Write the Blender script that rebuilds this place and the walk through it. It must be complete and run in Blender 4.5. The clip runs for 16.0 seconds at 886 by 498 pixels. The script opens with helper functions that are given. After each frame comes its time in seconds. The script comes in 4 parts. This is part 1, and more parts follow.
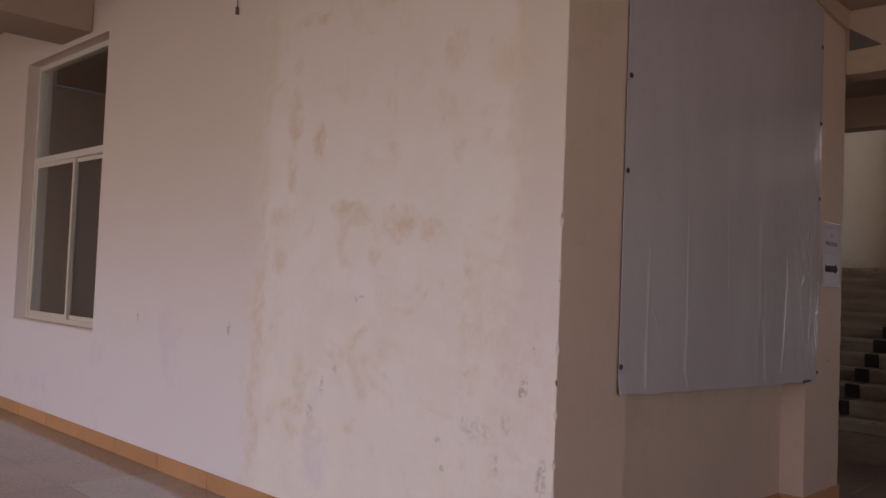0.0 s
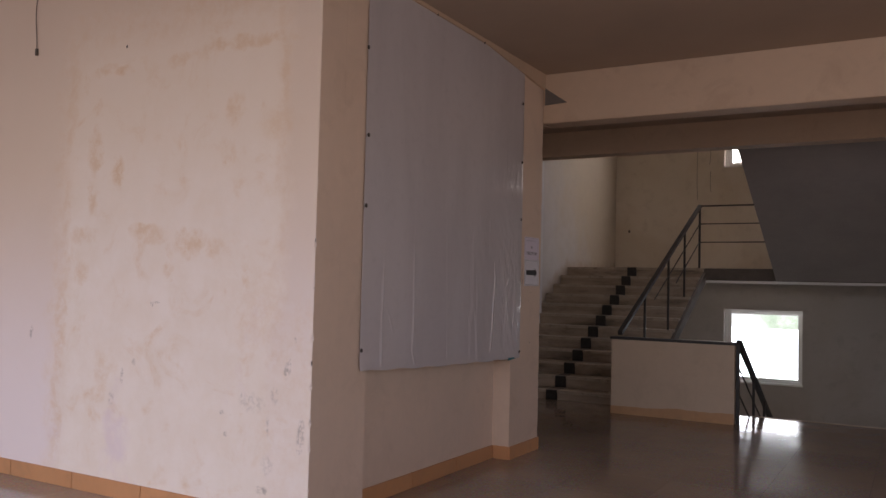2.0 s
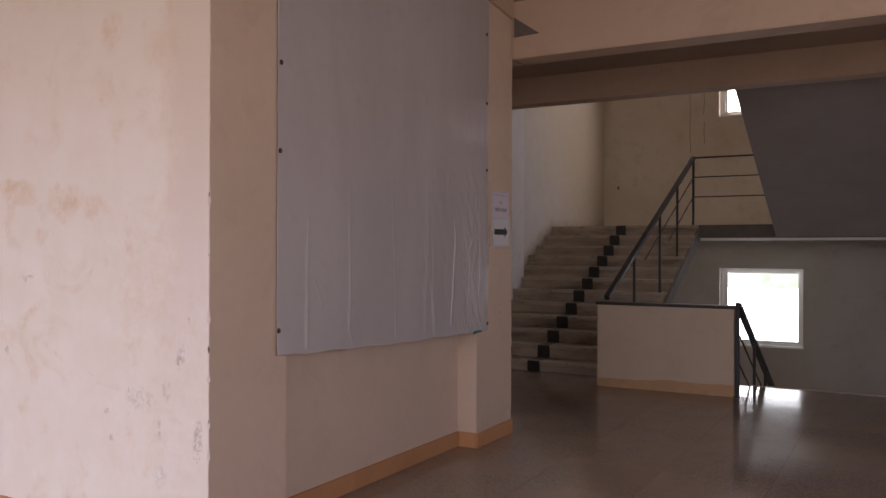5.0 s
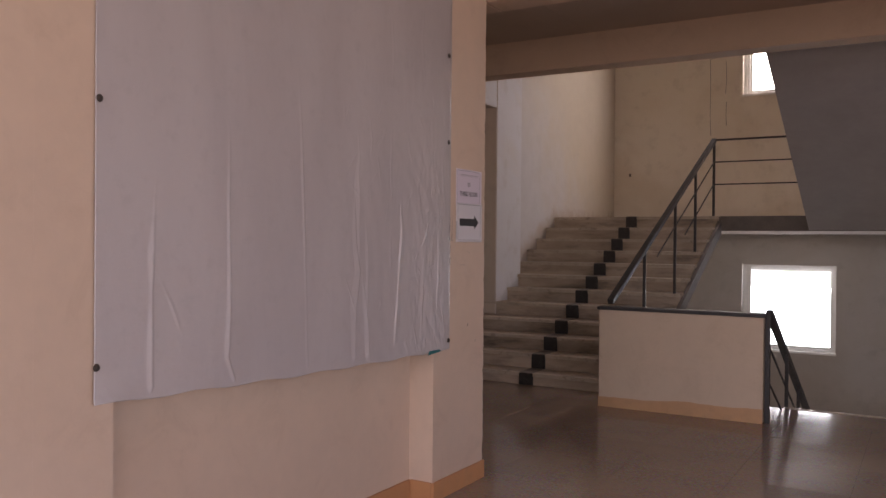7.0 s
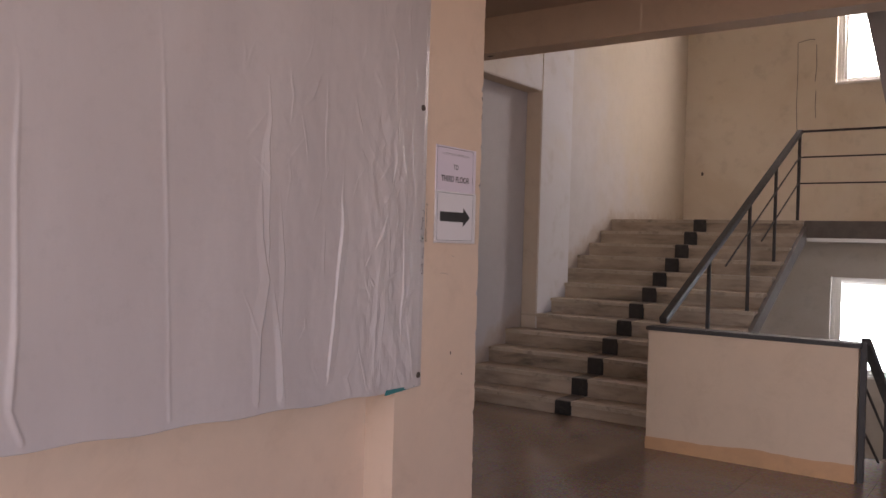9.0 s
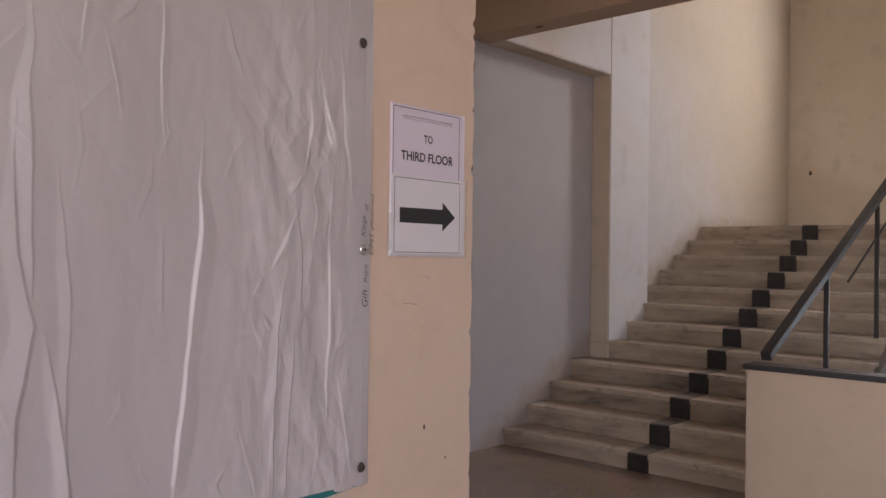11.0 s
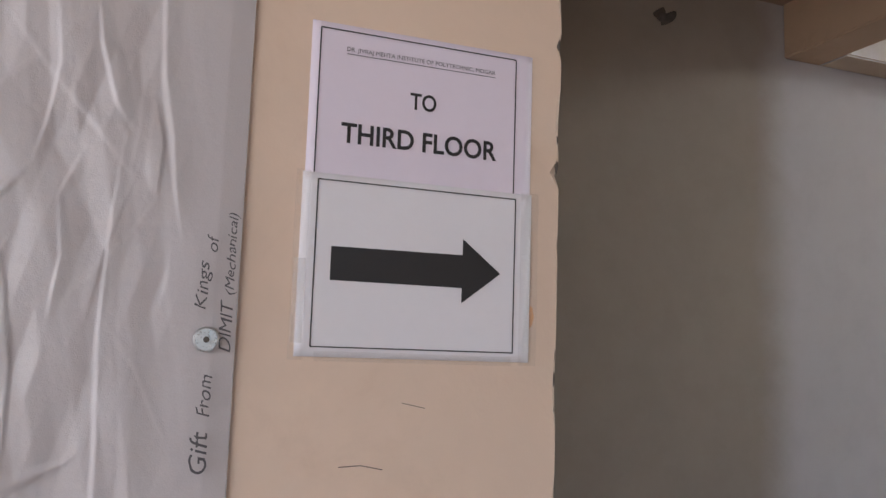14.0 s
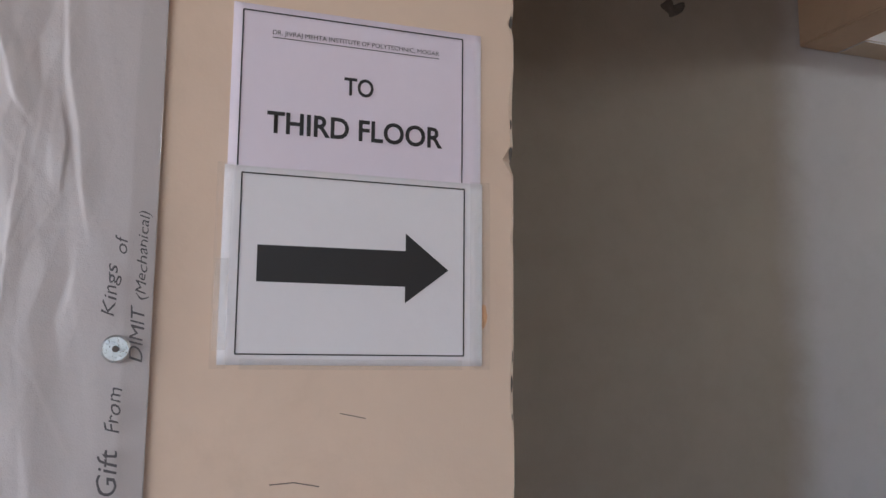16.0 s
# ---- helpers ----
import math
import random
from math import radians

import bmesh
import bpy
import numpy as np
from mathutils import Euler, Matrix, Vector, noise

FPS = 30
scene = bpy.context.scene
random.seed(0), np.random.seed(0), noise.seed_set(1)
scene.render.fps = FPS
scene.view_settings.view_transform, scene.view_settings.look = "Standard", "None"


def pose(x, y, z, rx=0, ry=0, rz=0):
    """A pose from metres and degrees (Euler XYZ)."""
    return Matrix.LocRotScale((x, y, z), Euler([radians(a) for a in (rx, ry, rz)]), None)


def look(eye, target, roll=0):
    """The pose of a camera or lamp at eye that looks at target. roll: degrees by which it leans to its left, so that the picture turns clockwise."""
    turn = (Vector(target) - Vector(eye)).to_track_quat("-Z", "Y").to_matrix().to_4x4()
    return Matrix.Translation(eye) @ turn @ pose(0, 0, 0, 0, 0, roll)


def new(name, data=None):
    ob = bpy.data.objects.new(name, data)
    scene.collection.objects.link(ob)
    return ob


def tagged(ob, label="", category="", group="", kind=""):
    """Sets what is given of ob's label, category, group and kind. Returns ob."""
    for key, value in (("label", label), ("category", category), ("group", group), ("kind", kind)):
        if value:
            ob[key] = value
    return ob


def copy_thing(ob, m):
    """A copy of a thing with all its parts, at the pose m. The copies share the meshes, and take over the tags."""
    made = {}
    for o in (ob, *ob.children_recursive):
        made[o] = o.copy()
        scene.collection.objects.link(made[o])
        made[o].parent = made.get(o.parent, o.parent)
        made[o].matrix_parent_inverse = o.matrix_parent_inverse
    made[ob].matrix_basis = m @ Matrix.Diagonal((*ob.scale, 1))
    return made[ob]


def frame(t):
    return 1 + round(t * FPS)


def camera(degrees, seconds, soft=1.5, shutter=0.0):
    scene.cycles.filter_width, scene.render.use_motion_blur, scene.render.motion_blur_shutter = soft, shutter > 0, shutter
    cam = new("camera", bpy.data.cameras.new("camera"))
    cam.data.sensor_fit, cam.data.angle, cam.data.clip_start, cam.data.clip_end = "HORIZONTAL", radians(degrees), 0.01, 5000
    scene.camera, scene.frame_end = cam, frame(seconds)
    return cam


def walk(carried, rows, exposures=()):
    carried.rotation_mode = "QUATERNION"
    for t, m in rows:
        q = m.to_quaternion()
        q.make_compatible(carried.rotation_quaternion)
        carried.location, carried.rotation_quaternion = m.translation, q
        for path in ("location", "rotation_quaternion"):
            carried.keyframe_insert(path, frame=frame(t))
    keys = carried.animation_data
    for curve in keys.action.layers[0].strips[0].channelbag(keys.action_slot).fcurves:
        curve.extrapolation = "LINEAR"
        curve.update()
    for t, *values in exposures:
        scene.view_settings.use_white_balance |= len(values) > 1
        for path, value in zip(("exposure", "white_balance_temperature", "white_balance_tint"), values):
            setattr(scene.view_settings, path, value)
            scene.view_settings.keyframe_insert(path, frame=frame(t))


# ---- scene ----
cam = camera(56.1, 16.0)
PATH = [
    (0, (2.015, -2.712, 1.335), (0.609, -1.291, 1.415), 2.3),
    (0.5, (2.455, -3.017, 1.364), (1.150, -1.505, 1.465), 2.0),
    (1, (2.833, -3.621, 1.405), (1.677, -1.993, 1.506), 1.6),
    (1.5, (2.865, -3.628, 1.398), (1.821, -1.925, 1.508), 1.4),
    (2, (2.891, -3.615, 1.39), (1.895, -1.884, 1.479), 1.4),
    (2.5, (2.894, -3.598, 1.377), (1.897, -1.865, 1.446), 1.5),
    (3, (2.874, -3.54, 1.38), (1.821, -1.841, 1.418), 1.5),
    (3.5, (2.824, -3.418, 1.376), (1.788, -1.707, 1.344), 0.4),
    (4, (2.737, -3.182, 1.396), (1.744, -1.446, 1.389), 1.6),
    (4.5, (2.708, -2.954, 1.384), (1.775, -1.184, 1.392), 0.2),
    (5, (2.657, -2.643, 1.383), (1.674, -0.901, 1.387), 0.2),
    (7.5, (2.27, -0.957, 1.412), (1.233, 0.753, 1.383), 0.7),
    (8, (2.244, -0.631, 1.404), (1.129, 1.029, 1.364), 1.6),
    (10.3, (1.761, 0.75, 1.413), (0.56, 2.35, 1.417), 1.0),
    (10.5, (1.718, 0.884, 1.402), (0.515, 2.481, 1.404), 0.2),
    (11, (1.607, 1.224, 1.408), (0.265, 2.706, 1.428), 0.8),
    (11.5, (1.492, 1.517, 1.414), (0.082, 2.933, 1.503), 1.1),
    (12, (1.394, 1.804, 1.398), (-0.122, 3.104, 1.515), 1.1),
    (12.5, (1.304, 2.04, 1.402), (-0.364, 3.138, 1.512), 1.9),
    (13, (1.158, 2.258, 1.404), (-0.543, 3.299, 1.556), 3.3),
    (13.5, (1.059, 2.415, 1.414), (-0.689, 3.366, 1.614), 1.1),
    (14, (0.989, 2.578, 1.423), (-0.861, 3.298, 1.662), 1.9),
    (14.5, (0.939, 2.661, 1.424), (-0.944, 3.28, 1.684), 1.7),
    (15, (0.923, 2.688, 1.427), (-0.959, 3.306, 1.699), 1.2),
    (15.5, (0.932, 2.69, 1.429), (-0.951, 3.303, 1.708), 0.7),
    (16, (0.946, 2.709, 1.42), (-0.928, 3.359, 1.677), 0.5),
]
EXPOSURES = [(0, -0.42, 6600, 24), (1.0, -0.15, 6600, 24), (3.5, 0.0, 6600, 24), (5.2, 0.25, 6650, 26), (7.5, 0.97, 6750, 29),
             (8.2, 1.10, 6750, 28), (10.5, 1.38, 6480, 22), (11.0, 1.47, 6400, 21), (12.0, 1.6, 6330, 18.5), (14.0, 1.75, 6000, 12), (16, 1.7, 5800, 9.5)]
walk(cam, [(t, look(eye, target, roll)) for t, eye, target, roll in PATH], EXPOSURES)

# ---- light ----
world = bpy.data.worlds.new("sky")
scene.world = world
world.use_nodes = True
wn = world.node_tree.nodes
sky = wn.new("ShaderNodeTexSky")
sky.sky_type = "NISHITA"
sky.sun_disc = False
sky.sun_elevation = radians(68)
sky.sun_rotation = radians(180)
world.node_tree.links.new(sky.outputs[0], wn["Background"].inputs[0])
wn["Background"].inputs[1].default_value = 0.12


def area(name, m, w, h, power, colour):
    lamp = bpy.data.lights.new(name, "AREA")
    lamp.shape, lamp.size, lamp.size_y = "RECTANGLE", w, h
    lamp.energy, lamp.color = power, colour
    ob = new(name, lamp)
    ob.matrix_world = m
    return ob


sun = bpy.data.lights.new("sun", "SUN")
sun.energy, sun.angle, sun.color = 3.0, radians(0.5), (1.0, 0.95, 0.87)
new("sun", sun).matrix_world = look((0, 0, 0), (0.0, 0.37, -0.93))
# daylight of the stair windows; gallery and hall lamps are added for unseen openings
area("gallery_daylight", look((-3.0, -9.5, 3.25), (-3.0, 0, 2.2)), 12.0, 2.1, 640, (0.95, 0.96, 1.0))
# fill added to brighten the tarpaulin wall
area("hall_fill", look((5.9, -3.1, 1.7), (0, 0.0, 1.4)), 5.6, 1.7, 72, (1.0, 0.95, 0.91))
area("window_daylight", look((0.45, 12.2, 0.46), (0.45, 6, 0.1)), 1.2, 1.2, 22, (0.88, 0.98, 1.0))
area("upper_window_daylight", look((0.44, 12.2, 4.42), (0.1, 6.0, 2.6)), 1.2, 1.3, 50, (1.0, 0.96, 0.88))

# ---- materials ----


def nodes(name):
    m = bpy.data.materials.new(name)
    m.use_nodes = True
    return m, m.node_tree.nodes, m.node_tree.links, m.node_tree.nodes["Principled BSDF"]


def ramp(n, stops):
    r = n.new("ShaderNodeValToRGB")
    e = r.color_ramp.elements
    while len(e) < len(stops):
        e.new(0.5)
    for k, (p, c) in enumerate(stops):
        e[k].position, e[k].color = p, (*c, 1)
    return r


def noise_node(n, l, vector, scale, detail=5.0, rough=0.55, distort=0.0):
    t = n.new("ShaderNodeTexNoise")
    t.inputs["Scale"].default_value, t.inputs["Detail"].default_value = scale, detail
    t.inputs["Roughness"].default_value, t.inputs["Distortion"].default_value = rough, distort
    l.new(vector, t.inputs["Vector"])
    return t.outputs["Fac"]


def calc(n, l, op, a, b=None, c=None):
    m = n.new("ShaderNodeMath")
    m.operation = op
    for k, v in enumerate((a, b, c)):
        if v is None:
            continue
        if isinstance(v, (int, float)):
            m.inputs[k].default_value = v
        else:
            l.new(v, m.inputs[k])
    return m.outputs[0]


def span(n, l, value, lo, hi, a=0.0, b=1.0):
    """Smooth step of value from lo to hi."""
    m = n.new("ShaderNodeMapRange")
    m.interpolation_type = "SMOOTHSTEP"
    for key, v in (("From Min", lo), ("From Max", hi), ("To Min", a), ("To Max", b)):
        m.inputs[key].default_value = v
    l.new(value, m.inputs["Value"])
    return m.outputs["Result"]


def mixed(n, l, fac, a, b):
    m = n.new("ShaderNodeMix")
    m.data_type = "RGBA"
    for key, v in (("Factor", fac), ("A", a), ("B", b)):
        s = [i for i in m.inputs if i.name == key and i.type == ("VALUE" if key == "Factor" else "RGBA")][0]
        if isinstance(v, (int, float)):
            s.default_value = v
        elif isinstance(v, tuple):
            s.default_value = (*v, 1)
        else:
            l.new(v, s)
    return [o for o in m.outputs if o.type == "RGBA"][0]


def relief(n, l, b, height, strength, distance=0.004):
    bp = n.new("ShaderNodeBump")
    bp.inputs["Strength"].default_value, bp.inputs["Distance"].default_value = strength, distance
    l.new(height, bp.inputs["Height"])
    l.new(bp.outputs["Normal"], b.inputs["Normal"])


def plain(name, colour, rough=0.6, metal=0.0, vary=0.06, scale=1.6, bump=0.12, grain=70.0, each=0.0, dirt=None, dirt_amount=0.0):
    """Painted or stone surface: broad patchiness, fine grain, optional blotches of dirt and variation from piece to piece."""
    m, n, l, b = nodes(name)
    co = n.new("ShaderNodeTexCoord").outputs["Object"]
    big = noise_node(n, l, co, scale, 5)
    mid = noise_node(n, l, co, scale * 9, 5)
    f = calc(n, l, "ADD", calc(n, l, "MULTIPLY", big, 0.65), calc(n, l, "MULTIPLY", mid, 0.35))
    r = ramp(n, [(0.32, [c * (1 - vary) for c in colour]), (0.68, [min(1, c * (1 + vary)) for c in colour])])
    l.new(f, r.inputs["Fac"])
    col = r.outputs["Color"]
    if dirt:
        d = noise_node(n, l, co, scale * 2.3, 9, 0.68, 0.6)
        col = mixed(n, l, calc(n, l, "MULTIPLY", span(n, l, d, 0.5, 0.72), dirt_amount), col, dirt)
    if each:
        info = n.new("ShaderNodeObjectInfo")
        hsv = n.new("ShaderNodeHueSaturation")
        l.new(span(n, l, info.outputs["Random"], 0.0, 1.0, 1 - each, 1 + each), hsv.inputs["Value"])
        l.new(col, hsv.inputs["Color"])
        col = hsv.outputs["Color"]
    l.new(col, b.inputs["Base Color"])
    b.inputs["Metallic"].default_value = metal
    l.new(span(n, l, mid, 0.3, 0.7, max(0.02, rough - 0.06), min(1, rough + 0.08)), b.inputs["Roughness"])
    if bump:
        fine = noise_node(n, l, co, grain, 4)
        relief(n, l, b, calc(n, l, "ADD", fine, calc(n, l, "MULTIPLY", mid, 2.0)), bump)
    return m


# places of the ochre damp stains on the corridor wall: x, z, width, height, strength
STAINS = [(-1.66, 2.10, .07, .09, 1), (-1.87, 2.22, .05, .17, .8), (-1.87, 1.89, .05, .11, .7), (-1.98, 1.66, .13, .05, .5),
          (-1.34, 1.67, .15, .05, .8), (-0.97, 1.62, .16, .07, .75), (-0.75, 1.57, .10, .05, .6), (-1.81, 2.76, .14, .04, .7),
          (-1.61, 2.72, .09, .03, .9), (-1.13, 2.78, .12, .04, .6), (-0.60, 2.80, .42, .045, .7), (-0.24, 2.62, .04, .24, .55), (-0.85, 3.05, .5, .10, .4), (-2.16, 2.55, .06, .5, .45), (-2.16, 1.75, .05, .4, .45), (-1.97, 1.41, .09, .08, .6),
          (-1.74, 0.76, .06, .16, .5), (-1.15, 1.46, .05, .05, .6), (-0.64, 2.42, .09, .10, .6), (-0.29, 2.30, .14, .10, .5),
          (-0.40, 1.20, .20, .25, .35), (-2.17, 1.05, .06, .45, .6), (-2.19, 0.45, .05, .30, .6)]

# grey scuffs on the same wall
SCUFFS = [(-0.065, 0.55, .03, .09, .9), (-0.075, 0.49, .016, .05, 1), (-0.17, 0.90, .022, .05, .9), (-0.155, 0.94, .012, .03, 1), (-0.34, 0.215, .05, .025, .9),
          (-1.28, 1.235, .015, .025, .9), (-1.24, 1.245, .03, .008, .7), (-1.535, 0.77, .015, .05, .8), (-1.43, 0.86, .02, .03, .5), (-2.47, 1.0, .02, .05, .9),
          (-3.70, 1.0, .016, .04, .9), (-0.65, 0.62, .022, .014, .8), (-0.62, 0.50, .02, .016, .8), (-0.42, 0.70, .10, .06, .35), (-0.25, 0.75, .03, .05, .5),
          (-0.5, 0.72, .012, .03, .6), (-0.12, 1.07, .012, .016, .9), (-0.30, 0.58, .012, .06, .6), (-1.62, 0.62, .03, .05, .5), (-0.3, 0.36, .05, .06, .35)]


def stained_wall():
    m, n, l, b = nodes("damp_stained_cream_paint")
    co = n.new("ShaderNodeTexCoord").outputs["Object"]
    sep = n.new("ShaderNodeSeparateXYZ")
    l.new(co, sep.inputs[0])
    wob = noise_node(n, l, co, 2.2, 7, 0.62, 0.4)
    wob2 = noise_node(n, l, co, 9.0, 6, 0.65)
    off = calc(n, l, "MULTIPLY", calc(n, l, "SUBTRACT", wob, 0.5), 0.30)
    off = calc(n, l, "ADD", off, calc(n, l, "MULTIPLY", calc(n, l, "SUBTRACT", wob2, 0.5), 0.12))
    x, z = calc(n, l, "ADD", sep.outputs[0], off), calc(n, l, "SUBTRACT", sep.outputs[2], off)
    left = span(n, l, x, -2.36, -2.05)
    right = span(n, l, x, -0.34, -0.14, 1, 0)
    low = span(n, l, sep.outputs[2], 0.7, 1.5, 1, 0)
    right = calc(n, l, "MAXIMUM", right, calc(n, l, "MULTIPLY", low, 0.8))
    top = span(n, l, z, 2.75, 3.3, 1, 0)
    patch = calc(n, l, "MULTIPLY", calc(n, l, "MULTIPLY", left, right), top)
    grain = noise_node(n, l, co, 3.6, 8, 0.66)
    big = noise_node(n, l, co, 0.9, 4)
    cream = mixed(n, l, big, (0.68, 0.555, 0.445), (0.73, 0.615, 0.505))
    pale = mixed(n, l, span(n, l, grain, 0.3, 0.7), (0.81, 0.72, 0.635), (0.85, 0.775, 0.715))
    pale = mixed(n, l, span(n, l, z, 1.3, 2.7, 0, 0.7), pale, (0.76, 0.645, 0.52))
    # paler, cooler colour low down carries the daylight gradient on the wall
    lit_low = mixed(n, l, span(n, l, calc(n, l, "ADD", sep.outputs[2], off), 0.5, 2.3, 1, 0), cream, (0.80, 0.72, 0.72))
    col = mixed(n, l, patch, lit_low, pale)
    rim = calc(n, l, "MULTIPLY", calc(n, l, "MULTIPLY", patch, calc(n, l, "SUBTRACT", 1.0, patch)), 1.7)
    rim = calc(n, l, "MULTIPLY", rim, span(n, l, wob2, 0.36, 0.66, 0.25, 1))
    spots = rim
    for sx, sz, w, h, s in STAINS:
        dx = calc(n, l, "MULTIPLY", calc(n, l, "SUBTRACT", x, sx), 1 / w)
        dz = calc(n, l, "MULTIPLY", calc(n, l, "SUBTRACT", z, sz), 1 / h)
        d = calc(n, l, "ADD", calc(n, l, "MULTIPLY", dx, dx), calc(n, l, "MULTIPLY", dz, dz))
        spots = calc(n, l, "MAXIMUM", spots, span(n, l, d, 0.0, 1.6, s, 0))
    cloud = calc(n, l, "MULTIPLY", span(n, l, noise_node(n, l, co, 3.1, 9, 0.7, 0.8), 0.50, 0.74), calc(n, l, "MULTIPLY", patch, 0.75))
    spots = calc(n, l, "MAXIMUM", spots, cloud)
    spots = calc(n, l, "MULTIPLY", spots, span(n, l, noise_node(n, l, co, 11.0, 8, 0.75), 0.36, 0.62, 0.12, 1))
    col = mixed(n, l, calc(n, l, "MULTIPLY", spots, 0.74), col, (0.66, 0.44, 0.24))
    rub = None
    for sx, sz, w, h, s in SCUFFS:
        dx = calc(n, l, "MULTIPLY", calc(n, l, "SUBTRACT", calc(n, l, "ADD", sep.outputs[0], calc(n, l, "MULTIPLY", off, 0.25)), sx), 1 / w)
        dz = calc(n, l, "MULTIPLY", calc(n, l, "SUBTRACT", sep.outputs[2], sz), 1 / h)
        d = calc(n, l, "ADD", calc(n, l, "MULTIPLY", dx, dx), calc(n, l, "MULTIPLY", dz, dz))
        one = span(n, l, d, 0.1, 1.5, s, 0)
        rub = one if rub is None else calc(n, l, "MAXIMUM", rub, one)
    rub = calc(n, l, "MULTIPLY", rub, span(n, l, noise_node(n, l, co, 34.0, 8, 0.7), 0.44, 0.60))
    col = mixed(n, l, calc(n, l, "MULTIPLY", rub, 0.62), col, (0.20, 0.175, 0.16))
    lilac = span(n, l, noise_node(n, l, co, 1.7, 5, 0.6), 0.56, 0.72)
    col = mixed(n, l, calc(n, l, "MULTIPLY", calc(n, l, "MULTIPLY", lilac, low), 0.5), col, (0.70, 0.58, 0.66))
    grime = span(n, l, noise_node(n, l, co, 14.0, 10, 0.75), 0.63, 0.75)
    col = mixed(n, l, calc(n, l, "MULTIPLY", calc(n, l, "MULTIPLY", grime, low), 0.35), col, (0.36, 0.31, 0.28))
    l.new(col, b.inputs["Base Color"])
    l.new(span(n, l, patch, 0, 1, 0.55, 0.8), b.inputs["Roughness"])
    fine = noise_node(n, l, co, 60, 5)
    relief(n, l, b, calc(n, l, "ADD", fine, calc(n, l, "MULTIPLY", grain, 2.5)), 0.16)
    return m


def stair_wall(name, upper, lower):
    """Whitewash with damp yellowing that creeps in from patches."""
    m, n, l, b = nodes(name)
    co = n.new("ShaderNodeTexCoord").outputs["Object"]
    d = noise_node(n, l, co, 0.55, 8, 0.62, 0.5)
    g = noise_node(n, l, co, 5.0, 7, 0.6)
    col = mixed(n, l, span(n, l, d, 0.42, 0.62), lower, upper)
    col = mixed(n, l, calc(n, l, "MULTIPLY", span(n, l, g, 0.52, 0.72), 0.3), col, tuple(c * 0.72 for c in upper))
    l.new(col, b.inputs["Base Color"])
    b.inputs["Roughness"].default_value = 0.85
    relief(n, l, b, calc(n, l, "ADD", noise_node(n, l, co, 55, 4), calc(n, l, "MULTIPLY", g, 2)), 0.15)
    return m


def stone_step(name):
    m, n, l, b = nodes(name)
    co = n.new("ShaderNodeTexCoord").outputs["Object"]
    st = n.new("ShaderNodeMapping")
    st.inputs["Scale"].default_value = (0.8, 1.3, 3.2)
    l.new(co, st.inputs["Vector"])
    v = noise_node(n, l, st.outputs[0], 1.5, 9, 0.60, 0.3)
    f = noise_node(n, l, st.outputs[0], 3.6, 9, 0.62, 0.2)
    r = ramp(n, [(0.30, (0.13, 0.105, 0.08)), (0.42, (0.34, 0.27, 0.20)), (0.60, (0.47, 0.38, 0.29)), (0.78, (0.55, 0.465, 0.365))])
    l.new(v, r.inputs["Fac"])
    col = mixed(n, l, calc(n, l, "MULTIPLY", span(n, l, f, 0.48, 0.70), 0.60), r.outputs["Color"], (0.19, 0.16, 0.13))
    l.new(col, b.inputs["Base Color"])
    b.inputs["Roughness"].default_value = 0.6
    relief(n, l, b, f, 0.2)
    return m


def mosaic(name, ground=(0.245, 0.174, 0.128), dusty=(0.315, 0.234, 0.174), shine=0.26):
    m, n, l, b = nodes(name)
    co = n.new("ShaderNodeNewGeometry").outputs["Position"]
    info = n.new("ShaderNodeObjectInfo")
    vor = n.new("ShaderNodeTexVoronoi")
    vor.inputs["Scale"].default_value = 85
    l.new(co, vor.inputs["Vector"])
    dust = noise_node(n, l, co, 1.3, 7, 0.65, 0.3)
    chips = mixed(n, l, 0.12, ground, vor.outputs["Color"])
    col = mixed(n, l, span(n, l, dust, 0.35, 0.7), chips, dusty)
    hsv = n.new("ShaderNodeHueSaturation")
    l.new(span(n, l, info.outputs["Random"], 0, 1, 0.95, 1.05), hsv.inputs["Value"])
    l.new(col, hsv.inputs["Color"])
    l.new(hsv.outputs["Color"], b.inputs["Base Color"])
    l.new(span(n, l, dust, 0.3, 0.75, 0.075, 0.15), b.inputs["Roughness"])
    b.inputs["Specular IOR Level"].default_value = shine
    wav = noise_node(n, l, co, 3.5, 3)
    relief(n, l, b, calc(n, l, "ADD", calc(n, l, "MULTIPLY", wav, 3.0), calc(n, l, "MULTIPLY", noise_node(n, l, co, 120, 2), 0.1)), 0.05, 0.01)
    return m


def tarpaulin():
    m, n, l, b = nodes("grey_plastic_tarpaulin")
    co = n.new("ShaderNodeTexCoord").outputs["Object"]
    st = n.new("ShaderNodeMapping")
    st.inputs["Scale"].default_value = (1, 1, 0.25)
    l.new(co, st.inputs["Vector"])
    v = noise_node(n, l, st.outputs[0], 2.0, 6, 0.6, 0.3)
    f = noise_node(n, l, co, 14, 8, 0.65)
    col = mixed(n, l, span(n, l, v, 0.3, 0.7), (0.457, 0.417, 0.418), (0.522, 0.481, 0.48))
    col = mixed(n, l, calc(n, l, "MULTIPLY", span(n, l, f, 0.5, 0.75), 0.25), col, (0.36, 0.33, 0.33))
    l.new(col, b.inputs["Base Color"])
    b.inputs["Roughness"].default_value = 0.38
    weave = n.new("ShaderNodeTexVoronoi")
    weave.inputs["Scale"].default_value = 700
    l.new(co, weave.inputs["Vector"])
    relief(n, l, b, calc(n, l, "ADD", calc(n, l, "MULTIPLY", f, 3.0), calc(n, l, "MULTIPLY", weave.outputs["Distance"], 0.2)), 0.22, 0.003)
    return m


